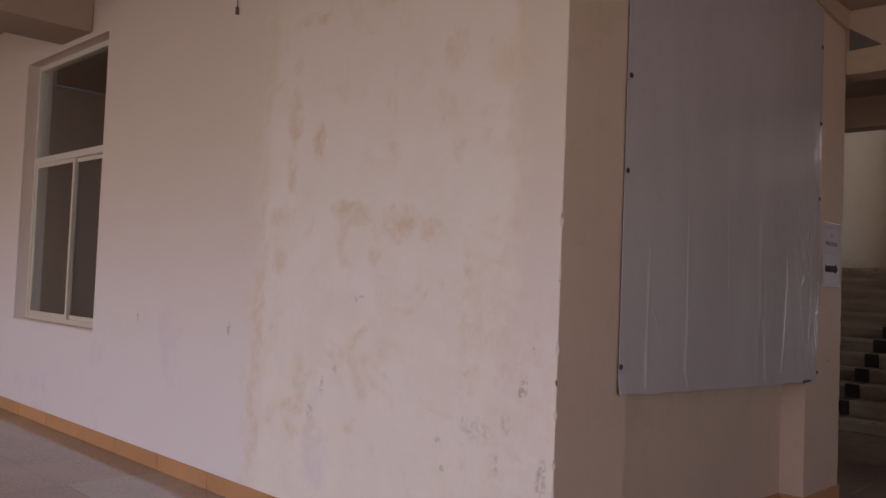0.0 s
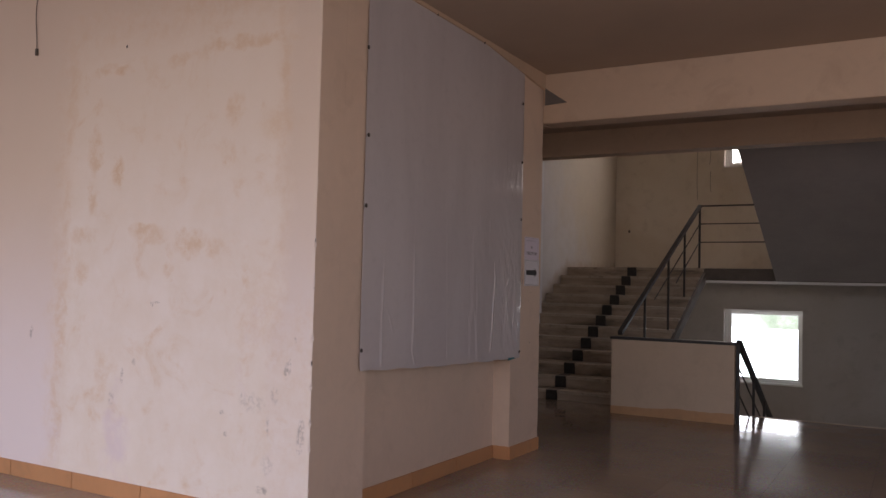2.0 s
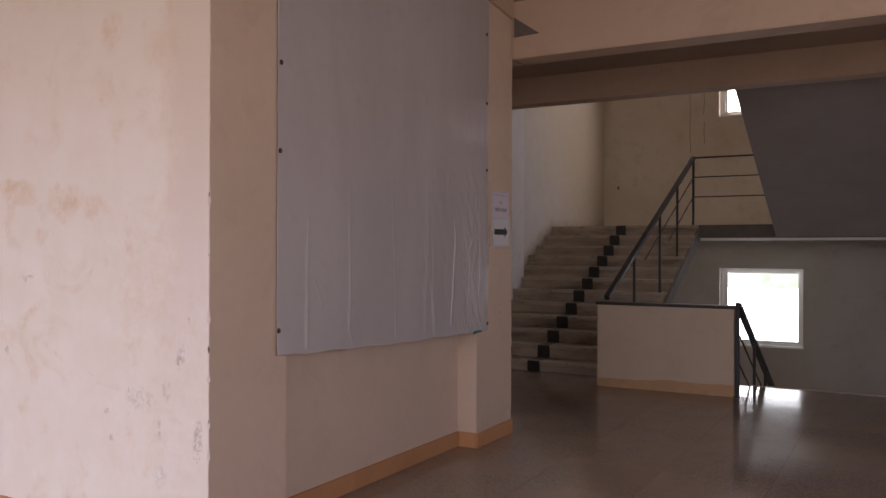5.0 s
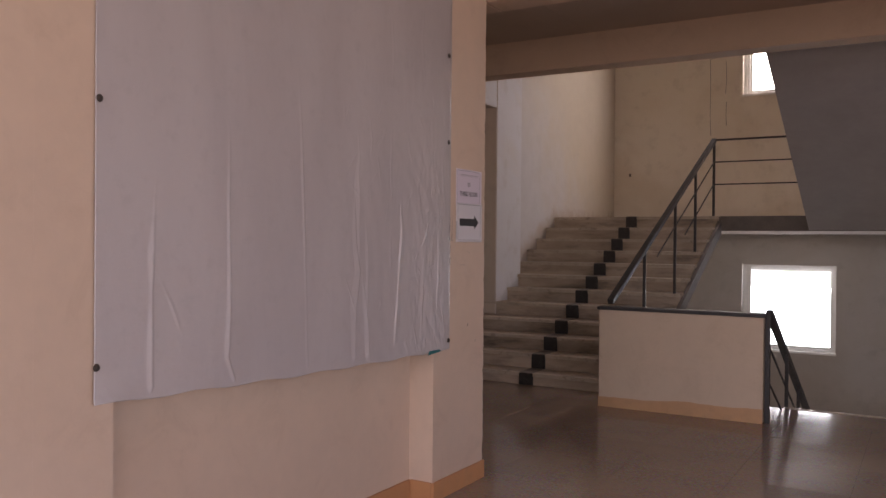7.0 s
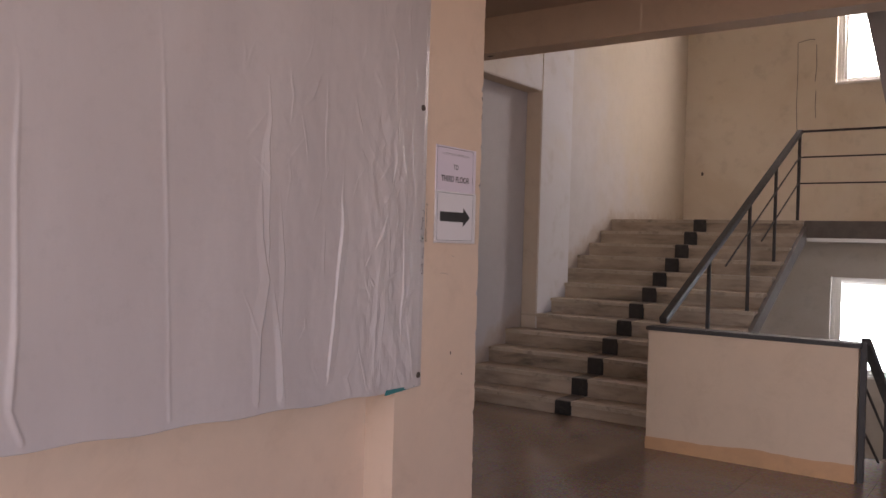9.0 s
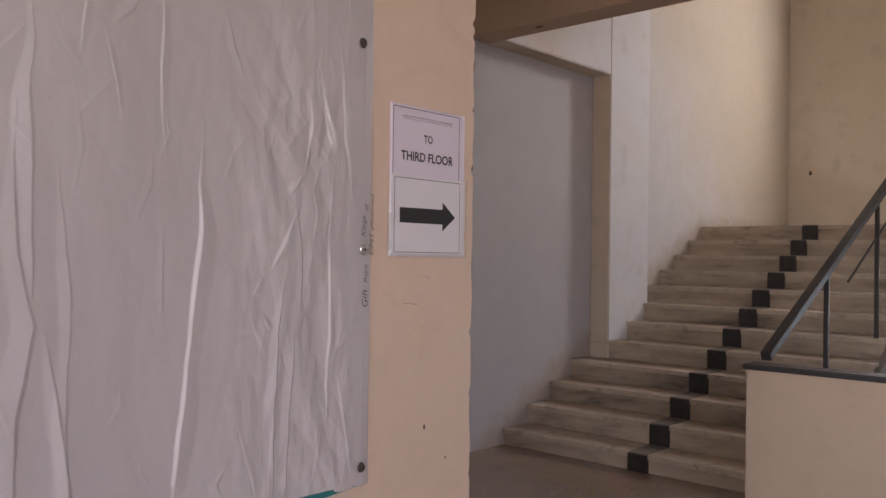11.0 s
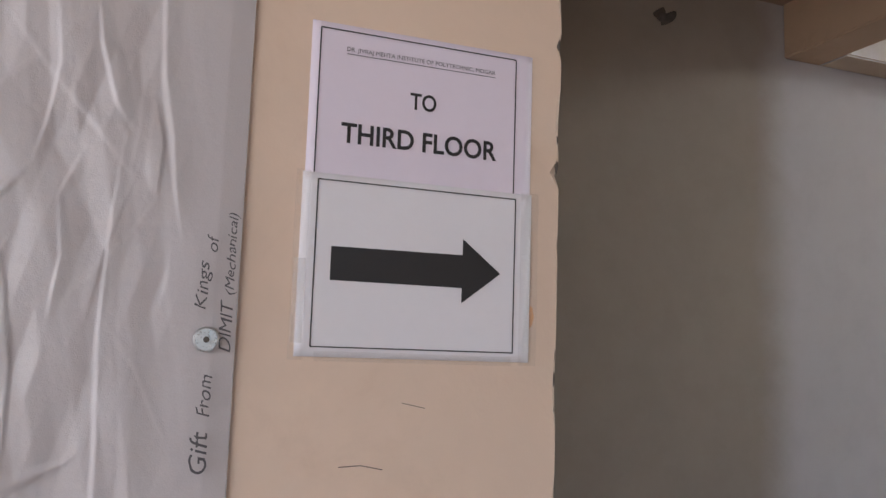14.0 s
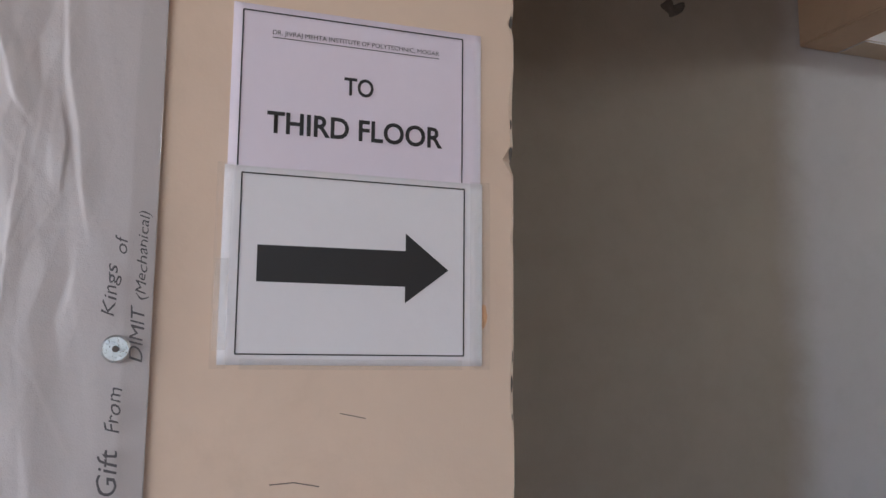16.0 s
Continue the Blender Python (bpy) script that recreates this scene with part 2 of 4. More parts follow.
def glass(name, tint=(0.9, 0.95, 0.95)):
    m, n, l, b = nodes(name)
    b.inputs["Base Color"].default_value = (*tint, 1)
    b.inputs["Roughness"].default_value, b.inputs["Transmission Weight"].default_value = 0.03, 1.0
    b.inputs["IOR"].default_value = 1.45
    return m


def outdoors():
    """Hazy bright distance that glows by emission: pale sky with bleached foliage."""
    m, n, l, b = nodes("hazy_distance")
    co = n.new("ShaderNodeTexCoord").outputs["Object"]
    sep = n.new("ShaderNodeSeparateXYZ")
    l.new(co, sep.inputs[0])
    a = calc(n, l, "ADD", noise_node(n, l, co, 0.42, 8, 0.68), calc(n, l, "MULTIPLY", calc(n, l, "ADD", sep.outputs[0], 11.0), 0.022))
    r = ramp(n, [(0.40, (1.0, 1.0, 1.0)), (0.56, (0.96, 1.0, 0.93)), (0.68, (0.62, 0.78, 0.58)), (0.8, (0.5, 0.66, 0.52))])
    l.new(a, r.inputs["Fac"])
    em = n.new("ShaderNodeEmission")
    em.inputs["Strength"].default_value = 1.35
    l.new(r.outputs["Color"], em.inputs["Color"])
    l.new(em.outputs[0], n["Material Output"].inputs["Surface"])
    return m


def two_tone(name, first, second, at, soft=0.28, tilt=0.0):
    """Wall colour that blends from one tone into another across a wandering edge."""
    m, n, l, b = nodes(name)
    co = n.new("ShaderNodeTexCoord").outputs["Object"]
    sep = n.new("ShaderNodeSeparateXYZ")
    l.new(co, sep.inputs[0])
    w = noise_node(n, l, co, 1.9, 8, 0.62, 0.4)
    g = noise_node(n, l, co, 6.0, 7, 0.62)
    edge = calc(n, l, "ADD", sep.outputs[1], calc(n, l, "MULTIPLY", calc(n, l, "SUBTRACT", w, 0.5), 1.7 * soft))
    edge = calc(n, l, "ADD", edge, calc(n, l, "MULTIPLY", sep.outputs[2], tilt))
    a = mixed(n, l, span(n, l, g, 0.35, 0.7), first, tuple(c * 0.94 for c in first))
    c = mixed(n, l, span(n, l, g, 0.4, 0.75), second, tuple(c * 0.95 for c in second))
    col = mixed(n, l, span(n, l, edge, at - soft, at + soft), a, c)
    # brown grime rubbed on the paint along the line of the steps
    above = calc(n, l, "SUBTRACT", sep.outputs[2], calc(n, l, "MINIMUM", calc(n, l, "MULTIPLY_ADD", sep.outputs[1], 0.4967, -2.97), 1.76))
    above = calc(n, l, "ADD", above, calc(n, l, "MULTIPLY", calc(n, l, "SUBTRACT", g, 0.5), 0.45))
    col = mixed(n, l, span(n, l, above, -0.02, 0.20, 0.6, 0), col, (0.36, 0.275, 0.195))
    l.new(col, b.inputs["Base Color"])
    b.inputs["Roughness"].default_value = 0.85
    relief(n, l, b, calc(n, l, "ADD", noise_node(n, l, co, 55, 4), calc(n, l, "MULTIPLY", g, 2)), 0.15)
    return m


STAINED = stained_wall()
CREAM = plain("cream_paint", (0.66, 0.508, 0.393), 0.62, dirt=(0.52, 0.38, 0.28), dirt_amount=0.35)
WHITE = stair_wall("bluish_whitewash", (0.60, 0.56, 0.53), (0.62, 0.62, 0.655))
# dull brown up to about y 5.66, bluish white beyond
TWO_TONE = two_tone("brown_to_white_wall", (0.31, 0.268, 0.232), (0.47, 0.455, 0.475), 5.66, 0.15)
# second tone holds the brown stain and the dimmer light at the corner
FADING = two_tone("white_to_brown_wall", (0.57, 0.555, 0.57), (0.56, 0.485, 0.385), 12.1, 1.4, 1.0)
PALE = stair_wall("pale_beige_wall", (0.49, 0.395, 0.305), (0.56, 0.47, 0.375))
# cream darkened for the weaker light on the stair parapet
CREAM_SHADED = plain("shaded_cream_paint", (0.53, 0.41, 0.30), 0.65, dirt=(0.44, 0.33, 0.235), dirt_amount=0.45)
# darker grey for the back wall below the landing
GREY = stair_wall("grey_stair_wall", (0.43, 0.395, 0.36), (0.47, 0.445, 0.42))
# the same cream, darkened because less light reaches the beams
CREAM_DIM = plain("dim_cream_paint", (0.53, 0.385, 0.27), 0.7, dirt=(0.40, 0.28, 0.19), dirt_amount=0.4)
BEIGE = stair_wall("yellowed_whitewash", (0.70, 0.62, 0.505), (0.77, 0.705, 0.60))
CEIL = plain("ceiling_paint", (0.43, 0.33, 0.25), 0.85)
SOFFIT = plain("grey_soffit_paint", (0.36, 0.33, 0.315), 0.8, vary=0.1)
EDGE = plain("dark_concrete", (0.13, 0.11, 0.095), 0.85, vary=0.25, scale=4)
FLOOR = mosaic("brown_mosaic_tile")
# shinier tile row; its paler grey partly carries the wall's reflection
PALE_ROW = mosaic("polished_pale_row_tile", (0.30, 0.245, 0.205), (0.36, 0.30, 0.255), 0.5)
GROUT = plain("dark_grout", (0.07, 0.055, 0.045), 0.8)
SKIRT = plain("ochre_skirting_paint", (0.55, 0.275, 0.125), 0.5, vary=0.1, each=0.06, dirt=(0.40, 0.22, 0.11), dirt_amount=0.4)
OCHRE = plain("dull_ochre_paint", (0.47, 0.27, 0.135), 0.6, vary=0.14, dirt=(0.30, 0.19, 0.11), dirt_amount=0.5)
PALE_TILE = plain("pale_bare_skirting_tile", (0.70, 0.52, 0.42), 0.45, dirt=(0.55, 0.33, 0.18), dirt_amount=0.6)
STEP = stone_step("worn_step_stone")
TREAD = plain("dusty_tread_stone", (0.46, 0.385, 0.30), 0.6, vary=0.2, scale=3, dirt=(0.19, 0.155, 0.12), dirt_amount=0.85)
WORN = plain("worn_black_paint", (0.20, 0.175, 0.15), 0.6, vary=0.4, dirt=(0.34, 0.29, 0.24), dirt_amount=0.9, scale=4)
BLACK = plain("black_paint", (0.03, 0.027, 0.025), 0.5, vary=0.3, dirt=(0.09, 0.08, 0.07), dirt_amount=0.5, scale=8)
IRON = plain("dark_grey_iron_paint", (0.028, 0.025, 0.024), 0.55, 0.0, vary=0.2, scale=6)
TARP = tarpaulin()
TEAL = plain("teal_tarpaulin_back", (0.02, 0.16, 0.17), 0.5)
FRAME = plain("cream_aluminium", (0.66, 0.58, 0.48), 0.38, vary=0.04)
SASH = plain("white_aluminium", (0.78, 0.77, 0.74), 0.4, vary=0.04)
GLASS = glass("window_glass")
PAPER_TOP = plain("lilac_paper", (0.69, 0.618, 0.70), 0.5, vary=0.02, scale=9, bump=0.05, grain=20)
PAPER_LOW = plain("white_paper", (0.70, 0.675, 0.70), 0.5, vary=0.02, scale=9, bump=0.05, grain=20)
TAPE = plain("clear_tape", (0.70, 0.64, 0.60), 0.12, vary=0.03, bump=0.3, grain=40)
TAPE.node_tree.nodes["Principled BSDF"].inputs["Alpha"].default_value = 0.04
FILM = plain("wrinkled_clear_tape", (0.72, 0.70, 0.70), 0.1, vary=0.02, bump=0.0)
FILM.node_tree.nodes["Principled BSDF"].inputs["Alpha"].default_value = 0.22
INK = plain("black_ink", (0.02, 0.019, 0.02), 0.5, vary=0.1, bump=0)
PENCIL = plain("grey_pencil", (0.075, 0.07, 0.075), 0.7, vary=0.2, bump=0)
STEEL = plain("galvanised_steel", (0.55, 0.56, 0.56), 0.32, 0.9, vary=0.2, scale=60)
RUST = plain("dull_nail", (0.10, 0.085, 0.075), 0.5, 0.6, vary=0.2, scale=60)
ORANGE = plain("rust_orange_smear", (0.62, 0.34, 0.17), 0.7, vary=0.15, scale=30)
CHIP = plain("bare_dark_plaster", (0.10, 0.085, 0.075), 0.9, vary=0.3, scale=20)
CABLE = plain("dark_cable", (0.16, 0.12, 0.10), 0.5, vary=0.1)
# paint colour set dark to hold the room's lack of light
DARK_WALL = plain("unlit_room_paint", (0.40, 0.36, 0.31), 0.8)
FABRIC = plain("black_chair_plastic", (0.03, 0.03, 0.033), 0.5)
EARTH = plain("dry_ground", (0.24, 0.20, 0.14), 0.9, vary=0.2, scale=0.4)
DISTANCE = outdoors()

# ---- building helpers ----


def box_bm(x0, x1, y0, y1, z0, z1, bevel=0.0, bm=None):
    part_bm = bmesh.new()
    bmesh.ops.create_cube(part_bm, size=1, matrix=Matrix.Translation(((x0 + x1) / 2, (y0 + y1) / 2, (z0 + z1) / 2)) @ Matrix.Diagonal((x1 - x0, y1 - y0, z1 - z0, 1)))
    if bevel:
        bmesh.ops.bevel(part_bm, geom=list(part_bm.edges), offset=bevel, segments=2, affect="EDGES")
    if bm is None:
        return part_bm
    me = bpy.data.meshes.new("joined")
    part_bm.to_mesh(me)
    part_bm.free()
    bm.from_mesh(me)
    bpy.data.meshes.remove(me)
    return bm


def prism(profile, axis, lo, hi):
    """A closed outline, swept along an axis from lo to hi."""
    bm = bmesh.new()

    def at(p, s):
        q = list(p)
        q.insert("xyz".index(axis), s)
        return q

    a = [bm.verts.new(at(p, lo)) for p in profile]
    c = [bm.verts.new(at(p, hi)) for p in profile]
    bm.faces.new(a)
    bm.faces.new(c)
    for i in range(len(a)):
        j = (i + 1) % len(a)
        bm.faces.new((a[i], a[j], c[j], c[i]))
    return bm


def bar_bm(p, q, w, h, bevel=0.003, bm=None):
    """A straight bar of section w by h between two points, its height kept upright."""
    p, q = Vector(p), Vector(q)
    d = q - p
    x = d.normalized()
    side = Vector((0, 0, 1)).cross(x)
    side = Vector((1, 0, 0)) if side.length < 1e-4 else side.normalized()
    m = Matrix.Translation((p + q) / 2) @ Matrix((x, side, x.cross(side))).transposed().to_4x4() @ Matrix.Diagonal((d.length, w, h, 1))
    b = bmesh.new()
    bmesh.ops.create_cube(b, size=1, matrix=m)
    if bevel:
        bmesh.ops.bevel(b, geom=list(b.edges), offset=bevel, segments=2, affect="EDGES")
    return b


def rod_bm(p, q, r, sides=10):
    p, q = Vector(p), Vector(q)
    d = q - p
    b = bmesh.new()
    bmesh.ops.create_cone(b, cap_ends=True, segments=sides, radius1=r, radius2=r, depth=d.length,
                          matrix=Matrix.Translation((p + q) / 2) @ d.to_track_quat("Z", "Y").to_matrix().to_4x4())
    return b


def link(name, bm, material, parent=None, smooth=False):
    me = bpy.data.meshes.new(name)
    bmesh.ops.recalc_face_normals(bm, faces=bm.faces)
    bm.to_mesh(me)
    bm.free()
    me.materials.append(material)
    if smooth:
        me.polygons.foreach_set("use_smooth", [True] * len(me.polygons))
    ob = new(name, me)
    ob.parent = parent
    return ob


def part(name, bm, material, parent, label="", smooth=False):
    return tagged(link(name, bm, material, parent, smooth), label)


def block(name, x0, x1, y0, y1, z0, z1, material, label="", category="wall", bevel=0.005):
    return tagged(link(name, box_bm(x0, x1, y0, y1, z0, z1, bevel), material), label, category, kind="structure")


def thing(name, label, category, group="", kind="", at=(0, 0, 0)):
    ob = new(name)
    ob.location = at
    ob.empty_display_size = 0.1
    return tagged(ob, label, category, group, kind)


def ragged(name, x0, x1, y0, y1, z0, z1, material, edges, parent=None, label="", category="", seed=3, step=0.02, depth=0.007):
    """A wall block whose named upright corners are knocked and chipped."""
    rnd = random.Random(seed)
    levels = [z0 + (z1 - z0) * k / int((z1 - z0) / step) for k in range(int((z1 - z0) / step) + 1)]
    corners = [(x0, y0), (x1, y0), (x1, y1), (x0, y1)]
    cx, cy = (x0 + x1) / 2, (y0 + y1) / 2
    bm = bmesh.new()
    rings = []
    for z in levels:
        ring = []
        for k, (x, y) in enumerate(corners):
            sx, sy = (1 if cx > x else -1), (1 if cy > y else -1)
            cut = 0.0003
            if k in edges:
                cut = 0.002 + depth * max(0, noise.noise((seed, k, z * 9)) + 0.15) + (rnd.random() < 0.08) * rnd.random() * depth * 1.2
            pair = [(x + sx * cut, y), (x, y + sy * cut)]
            if k in (0, 2):
                pair.reverse()
            ring += [bm.verts.new((px, py, z)) for px, py in pair]
        rings.append(ring)
    for a, c in zip(rings, rings[1:]):
        for i in range(8):
            j = (i + 1) % 8
            bm.faces.new((a[i], a[j], c[j], c[i]))
    bm.faces.new(rings[0])
    bm.faces.new(rings[-1])
    ob = link(name, bm, material, parent)
    return tagged(ob, label, category, kind="" if parent else "structure")


# ---- the building ----
HALL_TOP, CORRIDOR_TOP = 3.275, 3.66
YW = 12.06
TILE = 0.645

floor = block("floor", -9.2, 6.2, -6.9, 6.40, -0.18, -0.004, GROUT, "brown mosaic tile floor with thin dark joints, polished and dusty", "floor", 0)
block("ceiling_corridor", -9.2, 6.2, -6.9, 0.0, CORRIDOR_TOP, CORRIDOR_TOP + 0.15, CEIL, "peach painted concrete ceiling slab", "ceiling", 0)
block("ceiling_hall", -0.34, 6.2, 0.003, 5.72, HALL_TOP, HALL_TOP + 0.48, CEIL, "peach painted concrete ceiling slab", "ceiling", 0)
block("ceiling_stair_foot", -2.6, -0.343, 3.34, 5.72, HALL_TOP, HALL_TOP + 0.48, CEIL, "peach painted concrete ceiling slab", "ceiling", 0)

# corridor wall with the window opening
WX0, WX1, WZ0, WZ1 = -6.22, -4.46, 0.84, 3.21
wall_w = ragged("wall_corridor", WX1, 0.0, 0, 0.23, 0, CORRIDOR_TOP, STAINED, (1,), label="cream wall with a large damp-stained pale patch", category="wall", seed=5)
wall_w.data.materials.append(CREAM)
for p in wall_w.data.polygons:
    p.material_index = 1 if p.normal.x > 0.9 else 0
block("wall_corridor_end", -9.2, WX0, 0, 0.23, 0, CORRIDOR_TOP, STAINED, "cream painted wall, cool low daylight painted in near the floor", "wall", 0)
block("wall_corridor_below", WX0, WX1, 0, 0.23, 0, WZ0, STAINED, "cream painted wall below the window", "wall", 0)
block("wall_corridor_above", WX0, WX1, 0, 0.23, WZ1, CORRIDOR_TOP, STAINED, "cream painted wall above the window", "wall", 0)
block("beam_corridor", -5.40, -4.78, -6.9, -0.003, 3.255, CORRIDOR_TOP, CEIL, "peach painted concrete cross beam", "beam")

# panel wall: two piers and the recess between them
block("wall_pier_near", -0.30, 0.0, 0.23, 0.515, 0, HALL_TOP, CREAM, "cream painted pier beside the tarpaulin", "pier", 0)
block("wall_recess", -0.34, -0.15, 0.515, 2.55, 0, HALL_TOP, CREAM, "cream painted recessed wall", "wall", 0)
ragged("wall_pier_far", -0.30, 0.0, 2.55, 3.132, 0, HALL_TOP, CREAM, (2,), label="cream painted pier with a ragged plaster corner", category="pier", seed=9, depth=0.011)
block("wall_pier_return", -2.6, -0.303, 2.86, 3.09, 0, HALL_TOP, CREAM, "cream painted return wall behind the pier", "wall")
block("beam_hall", 0.003, 6.2, 3.110, 3.35, 2.84, HALL_TOP, CREAM_DIM, "cream painted concrete beam across the hall", "beam", 0.008)
block("beam_hall_stub", -2.6, 0.0, 3.136, 3.35, 2.84, HALL_TOP, CREAM_DIM, "cream painted concrete beam end", "beam", 0.008)
tagged(link("beam_wall_side", prism([(0.24, HALL_TOP - 0.02), (2.0, HALL_TOP - 0.03), (3.107, 3.14), (3.107, HALL_TOP), (0.24, HALL_TOP)], "x", 0.001, 0.026), CREAM_DIM), "cream painted beam along the top of the wall", "beam", kind="structure")
# flat dark triangle drawn where the shaded beam underside would show
tagged(link("beam_underside_shade", prism([(0.028, 3.15), (0.23, 3.01), (0.028, 3.0)], "y", 3.098, 3.1095), EDGE), "flat dark triangle in place of a shaded beam underside", "beam", kind="structure")
beam_far = block("beam_stair", -2.277, 3.3, 5.72, 5.96, 2.985, 6.6, CREAM_DIM, "cream painted beam over the foot of the stairs", "beam", 0.008)

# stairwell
block("wall_stair_side", -2.6, -2.28, 3.09, 8.10, -0.1, 6.6, TWO_TONE, "stair wall, dull brown fading into bluish white", "wall", 0)
block("wall_stair_side_upper", -2.75, -2.26, 8.10, YW, -2.1, 6.6, FADING, "whitewashed stair wall, brown stain and corner shade painted towards the back", "wall", 0)
block("pier_stair", -2.277, -2.095, 7.42, 8.10, 0, 6.6, WHITE, "whitewashed stair pier, cream on one face", "pier", 0.008)
block("beam_stair_side", -2.277, -2.095, 5.963, 7.417, 2.985, 6.6, WHITE, "whitewashed beam along the stair wall", "beam", 0.008)


def recolour_faces(ob, material, axis, sign):
    """Gives the faces that look along an axis a second material."""
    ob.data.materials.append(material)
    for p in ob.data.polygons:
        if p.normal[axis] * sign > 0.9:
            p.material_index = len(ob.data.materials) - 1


recolour_faces(bpy.data.objects["pier_stair"], PALE, 1, -1)
recolour_faces(bpy.data.objects["beam_stair_side"], PALE, 2, -1)
A, B, C, D = -0.21, 1.11, -0.19, 1.105
E, F, G, H = -0.225, 1.10, 3.70, 5.15
block("wall_back_base", -2.75, 3.4, YW, YW + 0.23, -2.1, C, GREY, "dull grey stair wall", "wall", 0)
block("wall_back_left", -2.75, A, YW, YW + 0.23, C, D, GREY, "dull grey stair wall", "wall", 0)
block("wall_back_right", B, 3.4, YW, YW + 0.23, C, D, GREY, "dull grey stair wall", "wall", 0)
block("wall_back_under", -2.75, 3.4, YW, YW + 0.23, D, 1.70, GREY, "dull grey stair wall below the landing", "wall", 0)
block("wall_back_middle", -2.75, 3.4, YW, YW + 0.23, 1.70, G, BEIGE, "yellowed whitewashed stair wall with hairline cracks", "wall", 0)
block("wall_back_upper_left", -2.75, E, YW, YW + 0.23, G, H, BEIGE, "yellowed whitewashed stair wall", "wall", 0)
block("wall_back_upper_right", F, 3.4, YW, YW + 0.23, G, H, BEIGE, "yellowed whitewashed stair wall", "wall", 0)
block("wall_back_top", -2.75, 3.4, YW, YW + 0.23, H, 6.6, BEIGE, "yellowed whitewashed stair wall", "wall", 0)
block("wall_stair_far_side", 3.2, 3.4, 5.72, YW, -2.1, 6.6, WHITE, "whitewashed stair wall", "wall", 0)
block("ceiling_stair", -2.6, 3.4, 5.72, YW + 0.23, 6.6, 6.75, CEIL, "painted concrete ceiling slab over the stairs", "ceiling", 0)

# unseen gallery sides, added for daylight, and far ends that close the place
block("gallery_parapet", -9.2, 6.2, -6.9, -6.72, 0, 0.16, CREAM, "low cream painted gallery kerb", "kerb")
block("gallery_parapet_side", 6.02, 6.2, -6.72, 3.34, 0, 0.95, CREAM, "cream painted gallery parapet", "parapet")
# this unseen beam edge keeps daylight off the upper corridor wall
block("beam_gallery", -9.2, 6.2, -6.9, -6.68, 3.0, CORRIDOR_TOP, CREAM, "cream painted gallery beam", "beam")
block("beam_gallery_side", 6.0, 6.2, -6.68, 3.34, 3.0, HALL_TOP, CREAM, "cream painted gallery beam", "beam")
for k, x in enumerate((-9.0, -5.2, -1.0, 3.0, 6.0)):
    block(f"column_gallery_{k + 1}", x - 0.15, x + 0.15, -6.88, -6.62, 0.16, 3.0, CREAM, "cream painted gallery column", "column")
block("wall_corridor_close", -9.4, -9.2, -6.9, 0.23, 0, CORRIDOR_TOP, CREAM, "cream painted end wall", "wall")
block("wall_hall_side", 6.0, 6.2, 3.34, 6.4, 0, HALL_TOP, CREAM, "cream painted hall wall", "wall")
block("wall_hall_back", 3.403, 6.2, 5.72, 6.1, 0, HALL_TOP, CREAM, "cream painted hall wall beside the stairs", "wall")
block("ground", -400, 400, -400, 400, -7.4, -7.2, EARTH, "dry open ground around the building", "ground", 0)
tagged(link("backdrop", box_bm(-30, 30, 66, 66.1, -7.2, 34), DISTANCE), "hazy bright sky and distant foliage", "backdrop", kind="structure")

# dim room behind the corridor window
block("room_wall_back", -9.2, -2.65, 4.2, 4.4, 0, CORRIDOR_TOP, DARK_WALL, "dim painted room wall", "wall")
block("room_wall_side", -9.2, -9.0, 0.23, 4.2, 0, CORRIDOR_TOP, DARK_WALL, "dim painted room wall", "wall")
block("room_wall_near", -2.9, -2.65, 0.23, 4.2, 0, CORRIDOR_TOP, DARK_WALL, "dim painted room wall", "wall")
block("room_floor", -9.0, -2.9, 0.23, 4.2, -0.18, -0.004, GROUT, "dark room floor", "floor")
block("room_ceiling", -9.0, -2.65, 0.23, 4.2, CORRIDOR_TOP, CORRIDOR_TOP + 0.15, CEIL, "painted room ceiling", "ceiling")

